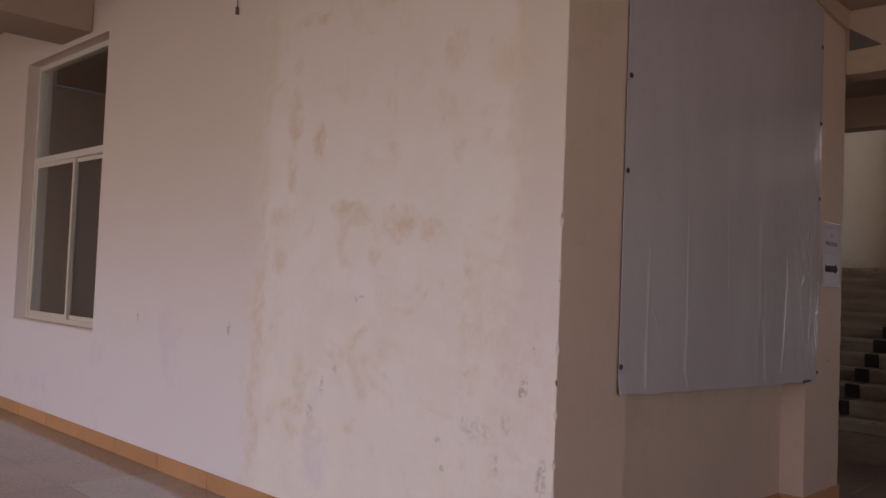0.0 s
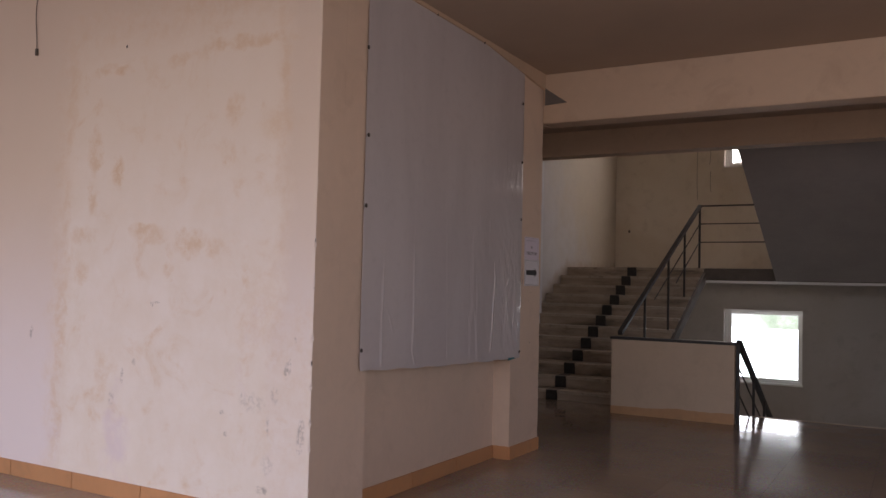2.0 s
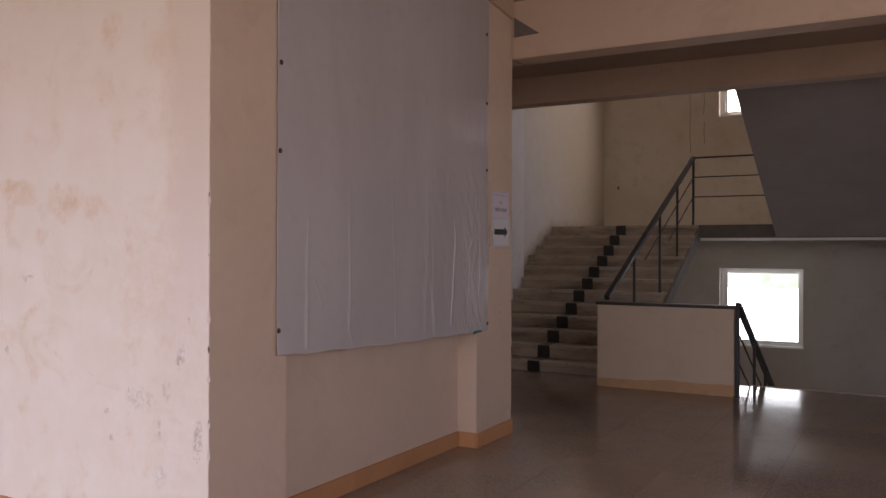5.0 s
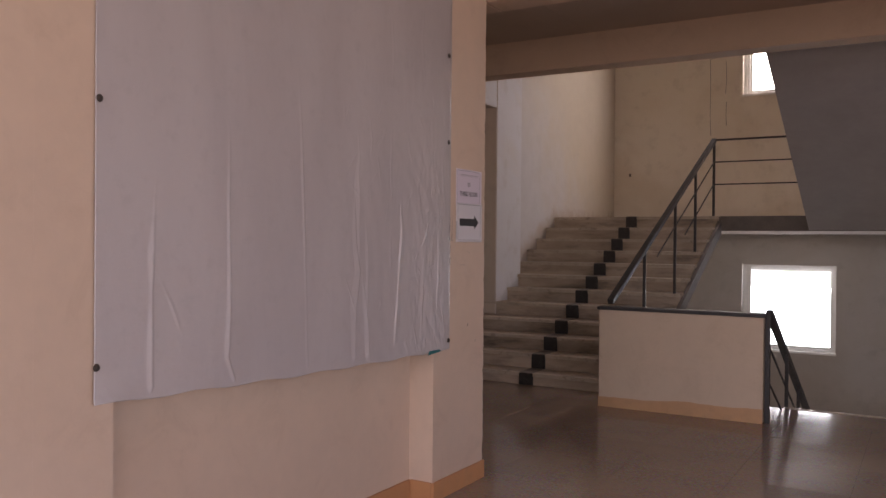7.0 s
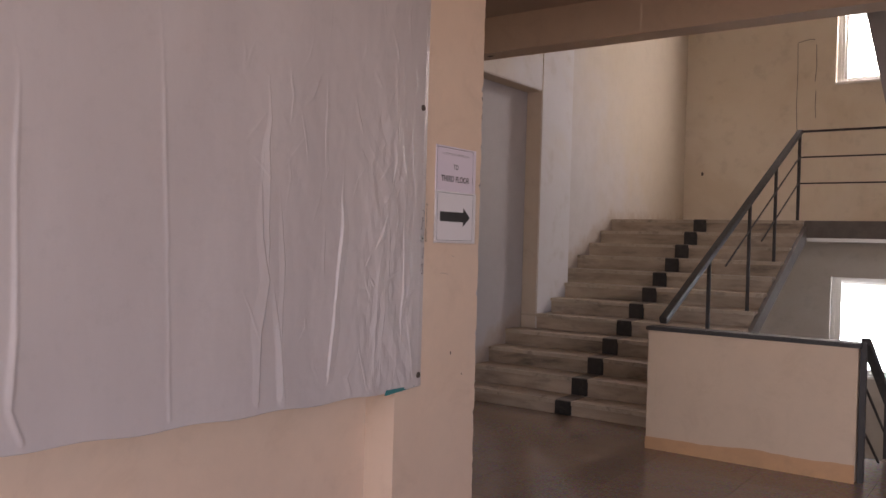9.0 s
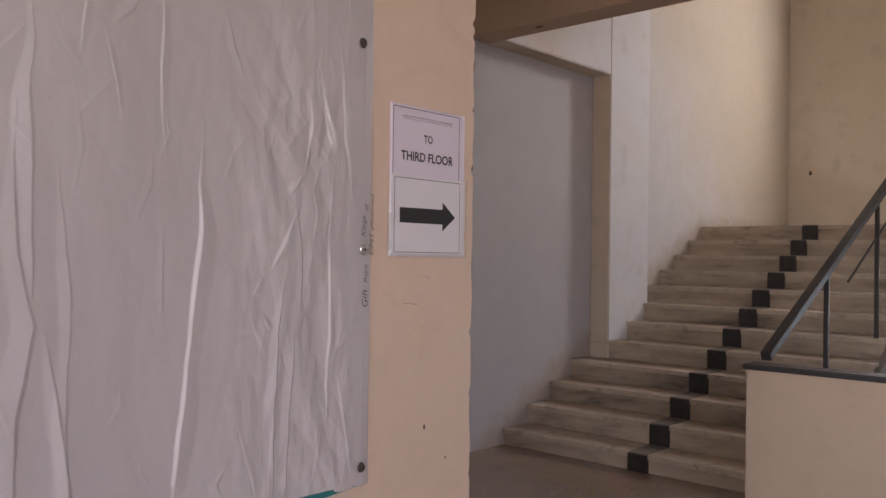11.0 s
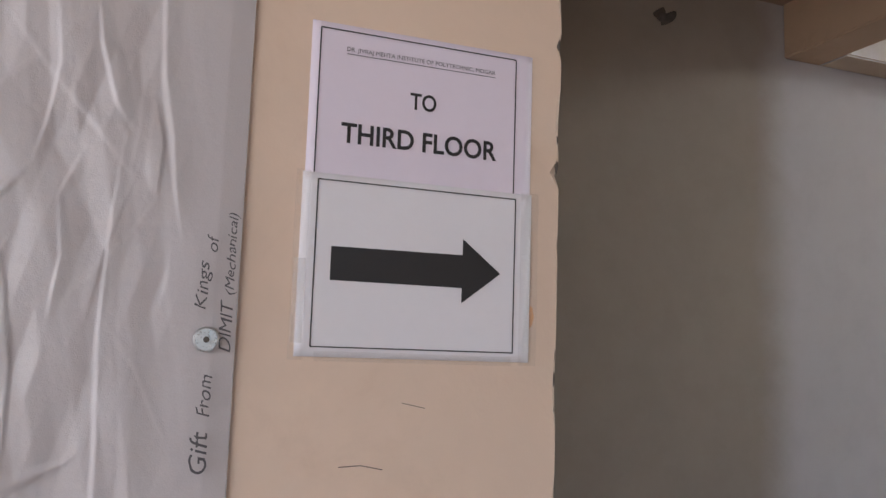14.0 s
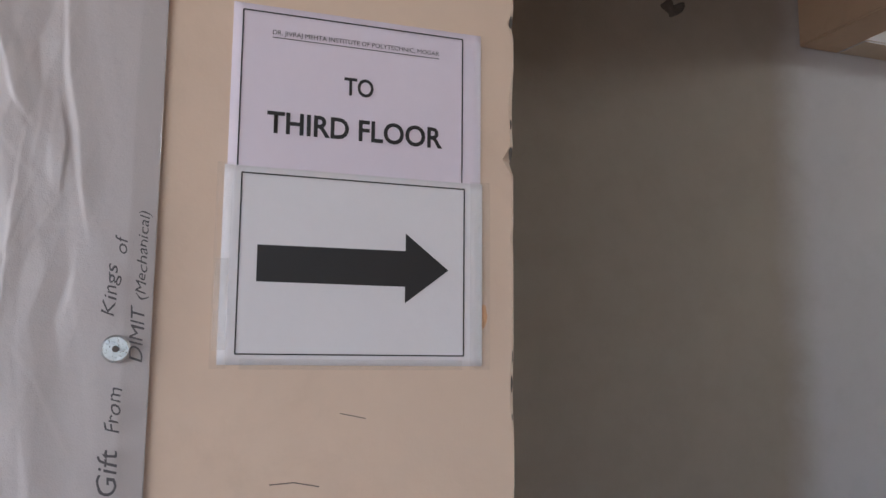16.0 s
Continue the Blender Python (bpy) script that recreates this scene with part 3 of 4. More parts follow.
# ---- windows ----


def sliding_window(name, x0, x1, y, z0, z1, split, transom, material, label, sill=True, panes=True):
    w = thing(name, label, "window", kind="structure")
    fw = 0.05
    for nm, b in (("frame_left", (x0, x0 + fw, z0, z1)), ("frame_right", (x1 - fw, x1, z0, z1)),
                  ("frame_top", (x0 + fw, x1 - fw, z1 - fw, z1)), ("frame_bottom", (x0 + fw, x1 - fw, z0, z0 + fw))):
        part("window_frame", box_bm(b[0], b[1], y, y + 0.07, b[2], b[3], 0.004), material, w)
    top = z1 - fw
    if transom:
        part("transom", box_bm(x0 + fw, x1 - fw, y - 0.004, y + 0.066, transom - 0.03, transom + 0.03, 0.004), material, w)
        if panes:
            pane = part("pane", box_bm(x0 + fw, x1 - fw, y + 0.03, y + 0.036, transom + 0.03, top), GLASS, w)
            pane.visible_shadow = False
        top = transom - 0.03
    # two sliding sashes on two tracks
    for k, (a, b) in enumerate(((x0 + fw, split + 0.02), (split - 0.02, x1 - fw))):
        yy = y + 0.008 + 0.026 * k
        sash = part("sash", box_bm(a, a + 0.035, yy, yy + 0.022, z0 + fw, top, 0.002), material, w)
        part("stile", box_bm(b - 0.035, b, yy, yy + 0.022, z0 + fw, top, 0.002), material, sash)
        part("rail", box_bm(a + 0.035, b - 0.035, yy, yy + 0.022, top - 0.035, top, 0.002), material, sash)
        part("rail", box_bm(a + 0.035, b - 0.035, yy, yy + 0.022, z0 + fw, z0 + fw + 0.035, 0.002), material, sash)
        if panes:
            pane = part("pane", box_bm(a + 0.035, b - 0.035, yy + 0.008, yy + 0.013, z0 + fw + 0.035, top - 0.035), GLASS, sash)
            pane.visible_shadow = False
    if sill:
        part("window_sill", box_bm(x0 - 0.01, x1 + 0.01, y - 0.09, y - 0.003, z0 - 0.02, z0 + 0.012, 0.004), material, w)
    return w


sliding_window("window_corridor", WX0, WX1, 0.10, WZ0, WZ1, -5.30, 2.31, FRAME, "tall sliding window in a cream aluminium frame with dark panes")
sliding_window("window_stair_lower", A, B, YW + 0.08, C, D, -0.11, 0, SASH, "square white-framed stair window, one sash slid open")
sliding_window("window_stair_upper", E, F, YW + 0.08, G, H, -0.12, 0, SASH, "white-framed upper stair window, overexposed by daylight")

# ---- stairs ----
RISE, GO, Y1, Z1 = 0.1495, 0.301, 6.22, 0.12
LAND = Z1 + RISE * 11
XL, XR = -2.258, -0.02


def flight(name, x0, x1, y0, go, z0, first, rise, count, label, marks=False, ends=None):
    st = thing(name, label, "stairs", kind="structure", at=(0, 0, 0))
    rnd = random.Random(11)
    for k in range(count):
        y = y0 + go * k
        zt = z0 + first + rise * k
        zb = z0 if k == 0 else zt - rise
        a = x0
        if ends and ends[0] < y + go and y < ends[1]:
            a = ends[2]
        bm = prism([(y + 0.012, zb), (y + 0.012, zt - 0.035), (y + go + 0.03, zt - 0.035), (y + go + 0.03, zb)], "x", a, x1 - 0.012)
        s = part("step", bm, STEP, st)
        tread = box_bm(a, x1, y - 0.006 + rnd.uniform(-0.003, 0.003), y + go + 0.012, zt - 0.035, zt, 0.007)
        for v in tread.verts:
            v.co.z += 0.004 * noise.noise((v.co.x * 3, k, 0.3))
        part("tread", tread, TREAD, s)
        if marks:
            w = rnd.uniform(-0.008, 0.008)
            part("painted_mark", box_bm(-1.215 + w, -1.068 + w, y - 0.0105, y + 0.0118, zb + 0.003, zt - 0.003, 0.002), BLACK, s, "black painted square on a riser")
            part("painted_mark", box_bm(-1.209 + w, -1.074 + w, y - 0.004, y + go - 0.004, zt - 0.004, zt + 0.0055, 0.001), WORN, s, "worn black painted square on a tread")
    return st


up = flight("stairs_up", XL, XR, Y1, GO, 0, Z1, RISE, 12, "worn dusty stone stairs with a line of black painted squares", True, ends=(6.0, 8.10, -2.279))
part("waist_slab", prism([(6.40, -0.02), (9.56, LAND - 0.20), (9.56, LAND - 0.22), (9.25, LAND - 0.36), (6.45, -0.02)], "x", -2.2, XR - 0.02), SOFFIT, up, "grey painted stair soffit")
part("stringer", prism([(Y1 + 0.05, 0.0), (Y1 + 0.05, Z1 - 0.06), (9.55, LAND - 0.06), (9.55, LAND - 0.24), (9.25, LAND - 0.37), (6.42, 0.0)], "x", XR - 0.011, XR + 0.03), EDGE, up, "dark grey side of the stair slab")
top_y = Y1 + GO * 11
landing = block("landing_upper", -2.258, 3.2, top_y + 0.30, YW, LAND - 0.17, LAND, STEP, "dusty stone stair landing", "landing")
part("edge_beam", box_bm(XR, 3.2, top_y + 0.02, top_y + 0.30, LAND - 0.185, LAND - 0.001, 0.006), EDGE, landing, "dark landing edge beam")
# white strip added for the bright window light under the landing
part("lit_strip", box_bm(XR + 0.035, 3.195, top_y + 0.0, top_y + 0.06, LAND - 0.225, LAND - 0.188, 0.004), SASH, landing, "white strip for the window-lit underside of the landing edge")
# flight from the landing to the floor above, seen from below
X2, YF, ZF, S2 = 1.04, 9.45, 1.60, 0.487
fl = tagged(new("stairs_over"), "grey plastered soffit of the next stair flight", "stairs", kind="structure")
part("soffit_slab", prism([(YF + 0.02, ZF - 0.012), (YF, ZF), (5.965, ZF + S2 * (YF - 5.965)), (5.965, ZF + S2 * (YF - 5.965) + 0.16), (YF + 0.02, ZF + 0.16)], "x", X2, 3.2), SOFFIT, fl)
for k in range(9):
    y = YF - 0.32 * k
    part("step", box_bm(X2 + 0.02, 3.2, y - 0.33, y, ZF + 0.17 + 0.1558 * k, ZF + 0.33 + 0.1558 * k), STEP, fl)
# descending flight and the lower landing
XD = 1.22
down = thing("stairs_down", "dusty stone stairs going down to the lower landing", "stairs", kind="structure")
for k in range(11):
    s = part("step", box_bm(XD, 3.2, 6.40 + 0.291 * k, 6.40 + 0.291 * (k + 1) + 0.02, -0.148 * (k + 1) - 0.2, -0.148 * (k + 1) - 0.035), STEP, down)
    part("tread", box_bm(XD, 3.2, 6.385 + 0.291 * k, 6.40 + 0.291 * (k + 1) + 0.01, -0.148 * (k + 1) - 0.035, -0.148 * (k + 1), 0.007), STEP, s)
block("floor_edge", XD, 3.2, 6.36, 6.43, -0.17, 0.004, STEP, "pale worn stone nosing at the head of the stairs", "floor edge", 0.006)
block("landing_lower", -2.258, 3.2, 9.61, YW, -1.95, -1.776, STEP, "dusty stone lower stair landing", "landing")

# parapet between the flights
PX0, PX1, PY = -0.168, 1.180, 5.60
parapet = block("parapet_stair", PX0, PX1, PY, PY + 0.12, 0, 0.835, CREAM_SHADED, "cream parapet with a dark cap and ochre painted base", "parapet", 0.008)
part("cap", box_bm(PX0 - 0.015, PX1 + 0.02, PY - 0.015, PY + 0.135, 0.8355, 0.865, 0.006), IRON, parapet, "dark painted parapet cap")
bm = bmesh.new()
cols = 60
lo_f, hi_f = [], []
for k in range(cols + 1):
    x = PX0 + (PX1 - PX0) * k / cols
    z = 0.085 + 0.03 * k / cols + 0.016 * noise.noise((x * 2.6, 0, 4)) + 0.006 * noise.noise((x * 11, 2, 4))
    lo_f.append(bm.verts.new((x, PY - 0.004, 0.0)))
    hi_f.append(bm.verts.new((x, PY - 0.004, z)))
for k in range(cols):
    bm.faces.new((lo_f[k], lo_f[k + 1], hi_f[k + 1], hi_f[k]))
part("painted_base", bm, OCHRE, parapet, "dull ochre paint band with an uneven top edge")

# ---- stair rails ----
XRail = -0.10
rail = thing("stair_railing", "dark grey iron railing on the stair flight and landing", "railing", at=(XRail, 6.68, 0.27))


def rail_part(name, p, q, w, h, owner=rail, label=""):
    b = bar_bm(p, q, w, h)
    bmesh.ops.translate(b, vec=-owner.location, verts=b.verts)
    return part(name, b, IRON, owner, label)


RA, RB = Vector((XRail, 5.70, 0.90)), Vector((XRail, 9.60, 2.735))
rail_part("handrail", RA, RB, 0.055, 0.05, label="flat dark grey handrail")
for drop in (0.28, 0.56):
    s = 0.09 + 0.62 * drop / 0.28 * 0.5
    rail_part("mid_rail", RA.lerp(RB, s * 0.9) - Vector((0, 0, drop)), RB - Vector((0, 0, drop)), 0.014, 0.014)
for y in (6.68, 7.78, 8.66):
    k = int((y - Y1) / GO)
    z_top = RA.z + (RB.z - RA.z) * (y - RA.y) / (RB.y - RA.y)
    rail_part("post", (XRail, y, Z1 + RISE * k - 0.01), (XRail, y, z_top - 0.02), 0.028, 0.028)
rail_part("post", (XRail, 9.60, LAND - 0.01), (XRail, 9.60, 2.74), 0.03, 0.03)
for z in (2.735, 2.455, 2.17):
    rail_part("landing_rail", (XRail, 9.60, z), (1.10, 9.60, z), 0.02 if z < 2.6 else 0.04, 0.016 if z < 2.6 else 0.022)
rail_part("post", (1.10, 9.60, LAND - 0.01), (1.10, 9.60, 2.74), 0.03, 0.03)

low = thing("stair_railing", "dark iron railing beside the descending stairs", "railing", at=(1.205, 5.66, 0.0))
DA, DB = Vector((1.215, 5.70, 0.86)), Vector((1.215, 9.2, -0.885))
rail_part("end_post", (1.205, 5.66, 0.0), (1.205, 5.66, 0.875), 0.035, 0.045, low, "flat dark iron end post")
rail_part("handrail", DA - Vector((0, 0.05, -0.015)), DB, 0.055, 0.05, low)
for drop in (0.28, 0.56):
    rail_part("mid_rail", DA - Vector((0, 0, drop)), DB - Vector((0, 0, drop)), 0.014, 0.014, low)
for y in (6.45, 7.2, 8.0, 8.8):
    z_top = DA.z + (DB.z - DA.z) * (y - DA.y) / (DB.y - DA.y)
    k = int((y - 6.40) / 0.291)
    rail_part("post", (1.235, y, -0.148 * (k + 1) - 0.01), (1.235, y, z_top), 0.028, 0.028, low)

# ---- skirting ----


def skirting(name, runs, label, material=SKIRT, height=0.105):
    """Thin tiles along runs of (x0, y0, x1, y1), standing off to the side that (dx, dy) names."""
    sk = thing(name, label, "skirting", kind="structure")
    for x0, y0, x1, y1, dx, dy in runs:
        length = math.hypot(x1 - x0, y1 - y0)
        count = max(1, round(length / TILE))
        for k in range(count):
            a, b = (k / count), ((k + 1) / count)
            ax, ay, bx, by = x0 + (x1 - x0) * a, y0 + (y1 - y0) * a, x0 + (x1 - x0) * b, y0 + (y1 - y0) * b
            gx, gy = (0.0015 if ax != bx else 0), (0.0015 if ay != by else 0)
            xs, ys = sorted((ax, bx)), sorted((ay, by))
            bmk = box_bm(xs[0] + gx + min(0, dx), xs[1] - gx + max(0, dx), ys[0] + gy + min(0, dy), ys[1] - gy + max(0, dy), 0, height, 0.003)
            part("skirting_tile", bmk, material, sk)
    return sk


T = 0.014
skirting("baseboard_corridor", [(-9.2, 0, -0.644, 0, 0, -T)], "ochre painted tile skirting, worn at the joints")
skirting("baseboard_corridor_end", [(-0.644, 0, 0.0, 0, 0, -T)], "pale bare skirting tile with paint worn off", PALE_TILE)
skirting("baseboard_pier_near", [(0.0, -T, 0.0, 0.515 + T, T, 0)], "ochre painted skirting round the pier")
skirting("baseboard_recess", [(-0.15, 0.515 + 0.16, -0.15, 2.55, T, 0)], "ochre painted skirting in the wall recess")
skirting("baseboard_pier_far", [(-0.136, 2.55, 0.0, 2.55, 0, -T), (0.0, 2.55 - T, 0.0, 3.132, T, 0)], "ochre painted skirting round the pier")

# ---- tarpaulin panel ----
# folds of the sheet: points (y, z) down each fold, its half width and height
FOLDS_NEAR = [
    ([(0.68, 1.65), (0.67, 1.52), (0.66, 1.32), (0.66, 1.13), (0.66, 0.9)], 0.020, 0.013),
    ([(0.67, 1.31), (0.74, 1.18), (0.79, 1.07)], 0.014, 0.008),
    ([(0.98, 1.98), (1.02, 1.83), (1.02, 1.54), (1.03, 1.14), (1.02, 0.96), (1.05, 0.88)], 0.015, 0.013),
    ([(1.4, 2.31), (1.44, 1.82), (1.46, 1.45), (1.48, 1.02), (1.49, 0.87)], 0.011, 0.008),
    ([(1.9, 1.58), (1.93, 1.32), (1.92, 1.07), (1.93, 0.88)], 0.010, 0.007),
]
FOLDS_MIDDLE = [
    ([(1.82, 1.68), (1.82, 1.57), (1.83, 1.4), (1.86, 1.27), (1.83, 1.1), (1.83, 0.88)], 0.017, 0.010),
    ([(1.84, 1.94), (1.85, 1.8), (1.84, 1.7), (1.85, 1.6), (1.86, 1.29)], 0.012, 0.010),
    ([(1.88, 1.26), (1.9, 1.16), (1.92, 1.01), (1.94, 0.87)], 0.012, 0.009),
    ([(2.08, 1.99), (2.04, 1.9), (2.0, 1.86)], 0.010, 0.006),
    ([(2.11, 2.0), (2.11, 1.85), (2.11, 1.7), (2.12, 1.6)], 0.008, 0.005),
    ([(2.12, 1.46), (2.12, 1.27)], 0.007, 0.004),
    ([(2.21, 1.7), (2.2, 1.56), (2.21, 1.46), (2.19, 1.27), (2.17, 1.08), (2.15, 0.92)], 0.018, 0.013),
    ([(2.28, 0.94), (2.25, 0.9), (2.27, 0.85)], 0.010, 0.007),
    ([(2.5, 2.09), (2.5, 1.88)], 0.008, 0.005),
]
FOLDS_FAR = [
    ([(2.47, 1.53), (2.44, 1.47), (2.39, 1.37)], 0.011, 0.011),
    ([(2.44, 1.39), (2.41, 1.23), (2.4, 1.03), (2.4, 0.86)], 0.013, 0.012),
    ([(2.46, 1.26), (2.45, 1.09), (2.44, 0.86)], 0.010, 0.009),
    ([(2.57, 1.65), (2.56, 1.43), (2.57, 1.22), (2.56, 0.98)], 0.013, 0.012),
    ([(2.59, 1.94), (2.61, 1.72), (2.64, 1.53)], 0.016, 0.012),
    ([(2.61, 2.12), (2.62, 2.0)], 0.010, 0.008),
    ([(2.59, 1.15), (2.62, 0.99), (2.64, 0.87)], 0.010, 0.007),
]
FOLDS_SMALL = [
    ([(2.49, 1.8), (2.5, 1.72), (2.49, 1.65), (2.48, 1.6)], 0.008, 0.0102),
    ([(2.48, 1.6), (2.44, 1.55)], 0.007, 0.0085),
    ([(2.53, 1.81), (2.54, 1.75), (2.56, 1.68), (2.58, 1.65)], 0.009, 0.0119),
    ([(2.44, 1.55), (2.46, 1.52), (2.47, 1.47), (2.48, 1.39), (2.48, 1.26)], 0.008, 0.0102),
    ([(2.51, 1.58), (2.52, 1.51), (2.51, 1.44)], 0.007, 0.0085),
    ([(2.48, 1.26), (2.54, 1.29), (2.55, 1.3)], 0.006, 0.0068),
    ([(2.53, 1.63), (2.51, 1.57)], 0.006, 0.0068),
    ([(2.6, 1.7), (2.61, 1.64), (2.61, 1.58)], 0.007, 0.0085),
    ([(2.64, 1.21), (2.6, 1.18), (2.57, 1.16)], 0.006, 0.0068),
    ([(2.37, 1.36), (2.34, 1.31)], 0.006, 0.0068),
    ([(2.37, 1.27), (2.39, 1.23)], 0.006, 0.0068),
]
FOLDS_UPPER = [
    ([(2.26, 1.95), (2.28, 1.88), (2.31, 1.80)], 0.007, 0.006),
    ([(2.49, 2.19), (2.50, 2.11)], 0.006, 0.006),
    ([(2.36, 2.06), (2.41, 1.99)], 0.006, 0.005),
    ([(2.54, 2.12), (2.545, 1.95)], 0.007, 0.006),
    ([(2.10, 2.62), (2.13, 2.35), (2.12, 2.10)], 0.007, 0.004),
    ([(2.42, 2.75), (2.40, 2.45), (2.43, 2.22)], 0.007, 0.004),
]
CREASES = FOLDS_NEAR + FOLDS_UPPER + FOLDS_MIDDLE + FOLDS_FAR + FOLDS_SMALL


crumple = random.Random(23)
for k in range(60):
    y, z = crumple.choice((crumple.uniform(1.72, 2.66), crumple.uniform(2.3, 2.66))), crumple.uniform(0.9, 2.45)
    run, tilt = crumple.uniform(0.06, 0.24), crumple.gauss(0.0, 0.45)
    bow = crumple.uniform(-0.02, 0.02)
    CREASES.append(([(y, z), (y + tilt * run * 0.5 + bow, z - run * 0.5), (y + tilt * run, z - run)],
                    crumple.uniform(0.003, 0.007), crumple.uniform(0.001, 0.0035)))


def facets(u, v, seed):
    """Piecewise flat random relief: triangles with sharp folds between them."""
    iu, iv = np.floor(u), np.floor(v)
    fu, fv = u - iu, v - iv

    def peak(a, b):
        w = np.sin(a * 127.1 + b * 311.7 + seed * 74.7) * 43758.5453
        return w - np.floor(w)

    p00, p10, p01, p11 = peak(iu, iv), peak(iu + 1, iv), peak(iu, iv + 1), peak(iu + 1, iv + 1)
    return np.where(fu + fv < 1, p00 + (p10 - p00) * fu + (p01 - p00) * fv,
                    p11 + (p01 - p11) * (1 - fu) + (p10 - p11) * (1 - fv))


def tarp_mesh():
    ny, nz = 760, 520
    ys = np.interp(np.linspace(0, 1, ny), [0, 0.36, 1], [0, 0.58, 1])
    zs = np.interp(np.linspace(0, 1, nz), [0, 0.62, 1], [0, 0.46, 1])
    bottom = np.interp(ys, [0, 0.08, 0.4, 0.75, 0.93, 1], [0.878, 0.868, 0.84, 0.822, 0.816, 0.818])
    bottom += 0.004 * np.sin(ys * 41) * (ys < 0.95)
    topz = np.interp(ys, [0, 0.7, 1], [3.272, 3.268, 3.215])
    Y = 0.432 + (2.708 - 0.432) * ys[:, None] + 0 * zs[None, :]
    Z = bottom[:, None] + (topz - bottom)[:, None] * zs[None, :]
    Y = Y - 0.012 * np.exp(-((Z - 0.86) / 0.06) ** 2) * (ys[:, None] < 0.03)
    X = 0.012 + 0 * Y
    # folds wander and kink on their way down
    kink = 0.010 * (facets(Y * 5, Z * 4.5, 11) - 0.5) + 0.003 * (facets(Y * 17, Z * 23, 12) - 0.5)
    Yk, Zk = Y + kink * np.clip((Y - 0.8) / 0.8, 0.35, 1), Z + 0.4 * kink
    for pts, w, h in CREASES:
        best, side = np.full(Y.shape, 9.0), np.zeros_like(Y)
        for (a, b), (c, d) in zip(pts, pts[1:]):
            vy, vz = c - a, d - b
            t = np.clip(((Yk - a) * vy + (Zk - b) * vz) / (vy * vy + vz * vz), 0, 1)
            far = np.hypot(Yk - a - t * vy, Zk - b - t * vz)
            side = np.where(far < best, np.sign(((Yk - a) * vz - (Zk - b) * vy) * vz), side)
            best = np.minimum(best, far)
        zhi, zlo = max(p[1] for p in pts), min(p[1] for p in pts)
        along = np.clip((zhi - Z) / (zhi - zlo), 0, 1)
        # every fold is a wedge: narrow at its upper end, one flank steep, the other slack
        taper = np.clip(along * 2.2, 0.12, 1) * (0.3 + 0.75 * facets(Z * 6.5 + pts[0][0] * 31, Y * 0 + 0.3, 3))
        if zlo > 0.95:
            taper = taper * np.clip((1 - along) * 3.5, 0.02, 1)
        lit = -1 if int(pts[0][0] * 1000) % 4 else 1
        tight = w * (0.62 if pts[0][0] > 1.7 else 0.5) * taper
        steep = np.clip(1 - best / tight, 0, 1)
        slack = np.clip(1 - best / (tight * (4.2 if pts[0][0] > 1.7 else 2.2) + 0.005), 0, 1)
        X = X + h * (0.72 if pts[0][0] > 1.7 else 0.6) * taper * np.where(side == lit, steep, slack)
    bend = 0.16 * np.sin(Y * 4.1 + Z * 2.3) + 0.12 * np.sin(Z * 5.7 - Y * 3.3)
    lean = Y + 0.10 * Z
    loose = 0.10 + 0.28 * np.clip((Y - 1.55) / 0.6, 0, 1) + 0.62 * np.clip((Y - 2.25) / 0.15, 0, 1)
    low = np.clip((2.7 - Z) / 0.9, 0.2, 1)
    wave = 0.008 * (facets(lean * 7.5 + bend, Z * 3.4 + bend, 5) - 0.4)
    wave += 0.0066 * (facets((lean + 0.05 * np.sin(Z * 7)) * 19 + bend, Z * 7.5 - bend, 6) - 0.4)
    wave += 0.0038 * (facets((Y - 0.3 * Z) * 44 + 2 * bend, Z * 19 + 3 * bend, 7) - 0.4)
    crushed = 0.7 + 0.75 * np.clip((Y - 2.22) / 0.2, 0, 1) * np.clip((1.95 - Z) / 0.2, 0, 1)
    wave = wave * loose * low * crushed
    pinned = np.clip((2.672 - Y) / 0.07, 0.0, 1)
    X = 0.012 + (X - 0.012) * (0.15 + 0.85 * pinned)
    wave = wave * pinned
    X = np.maximum(X + wave, 0.006)
    X = X + 0.02 * np.clip(1 - (Z - bottom[:, None]) / 0.10, 0, 1) ** 2 * (0.25 + 0.75 * np.exp(-((ys[:, None] - 0.03) / 0.05) ** 2))
    edge = np.clip((1 - ys[:, None]) / 0.012, 0, 1)
    X = 0.005 + (X - 0.005) * (0.35 + 0.65 * edge)
    verts = np.stack([X, Y, Z], -1).reshape(-1, 3)
    idx = np.arange(ny * nz).reshape(ny, nz)
    faces = np.stack([idx[:-1, :-1], idx[1:, :-1], idx[1:, 1:], idx[:-1, 1:]], -1).reshape(-1, 4)
    me = bpy.data.meshes.new("tarpaulin")
    me.from_pydata(verts.tolist(), [], faces.tolist())
    me.materials.append(TARP)
    me.polygons.foreach_set("use_smooth", [True] * len(me.polygons))
    return me


tarp = tagged(new("tarpaulin", tarp_mesh()), "creased grey plastic tarpaulin nailed over a wall recess", "tarpaulin")
thick = tarp.modifiers.new("thickness", "SOLIDIFY")
thick.thickness, thick.offset = 0.002, -1
part("turned_edge", prism([(2.47, 0.806), (2.60, 0.814), (2.66, 0.822), (2.60, 0.826), (2.48, 0.826)], "x", 0.014, 0.019), TEAL, tarp, "teal reverse side showing at the hem")

# nails with washers round the tarpaulin
washer = thing("washer_nail", "round steel washer and nail holding the tarpaulin", "nail", "nails round the tarpaulin", at=(0.02, 2.674, 1.425))


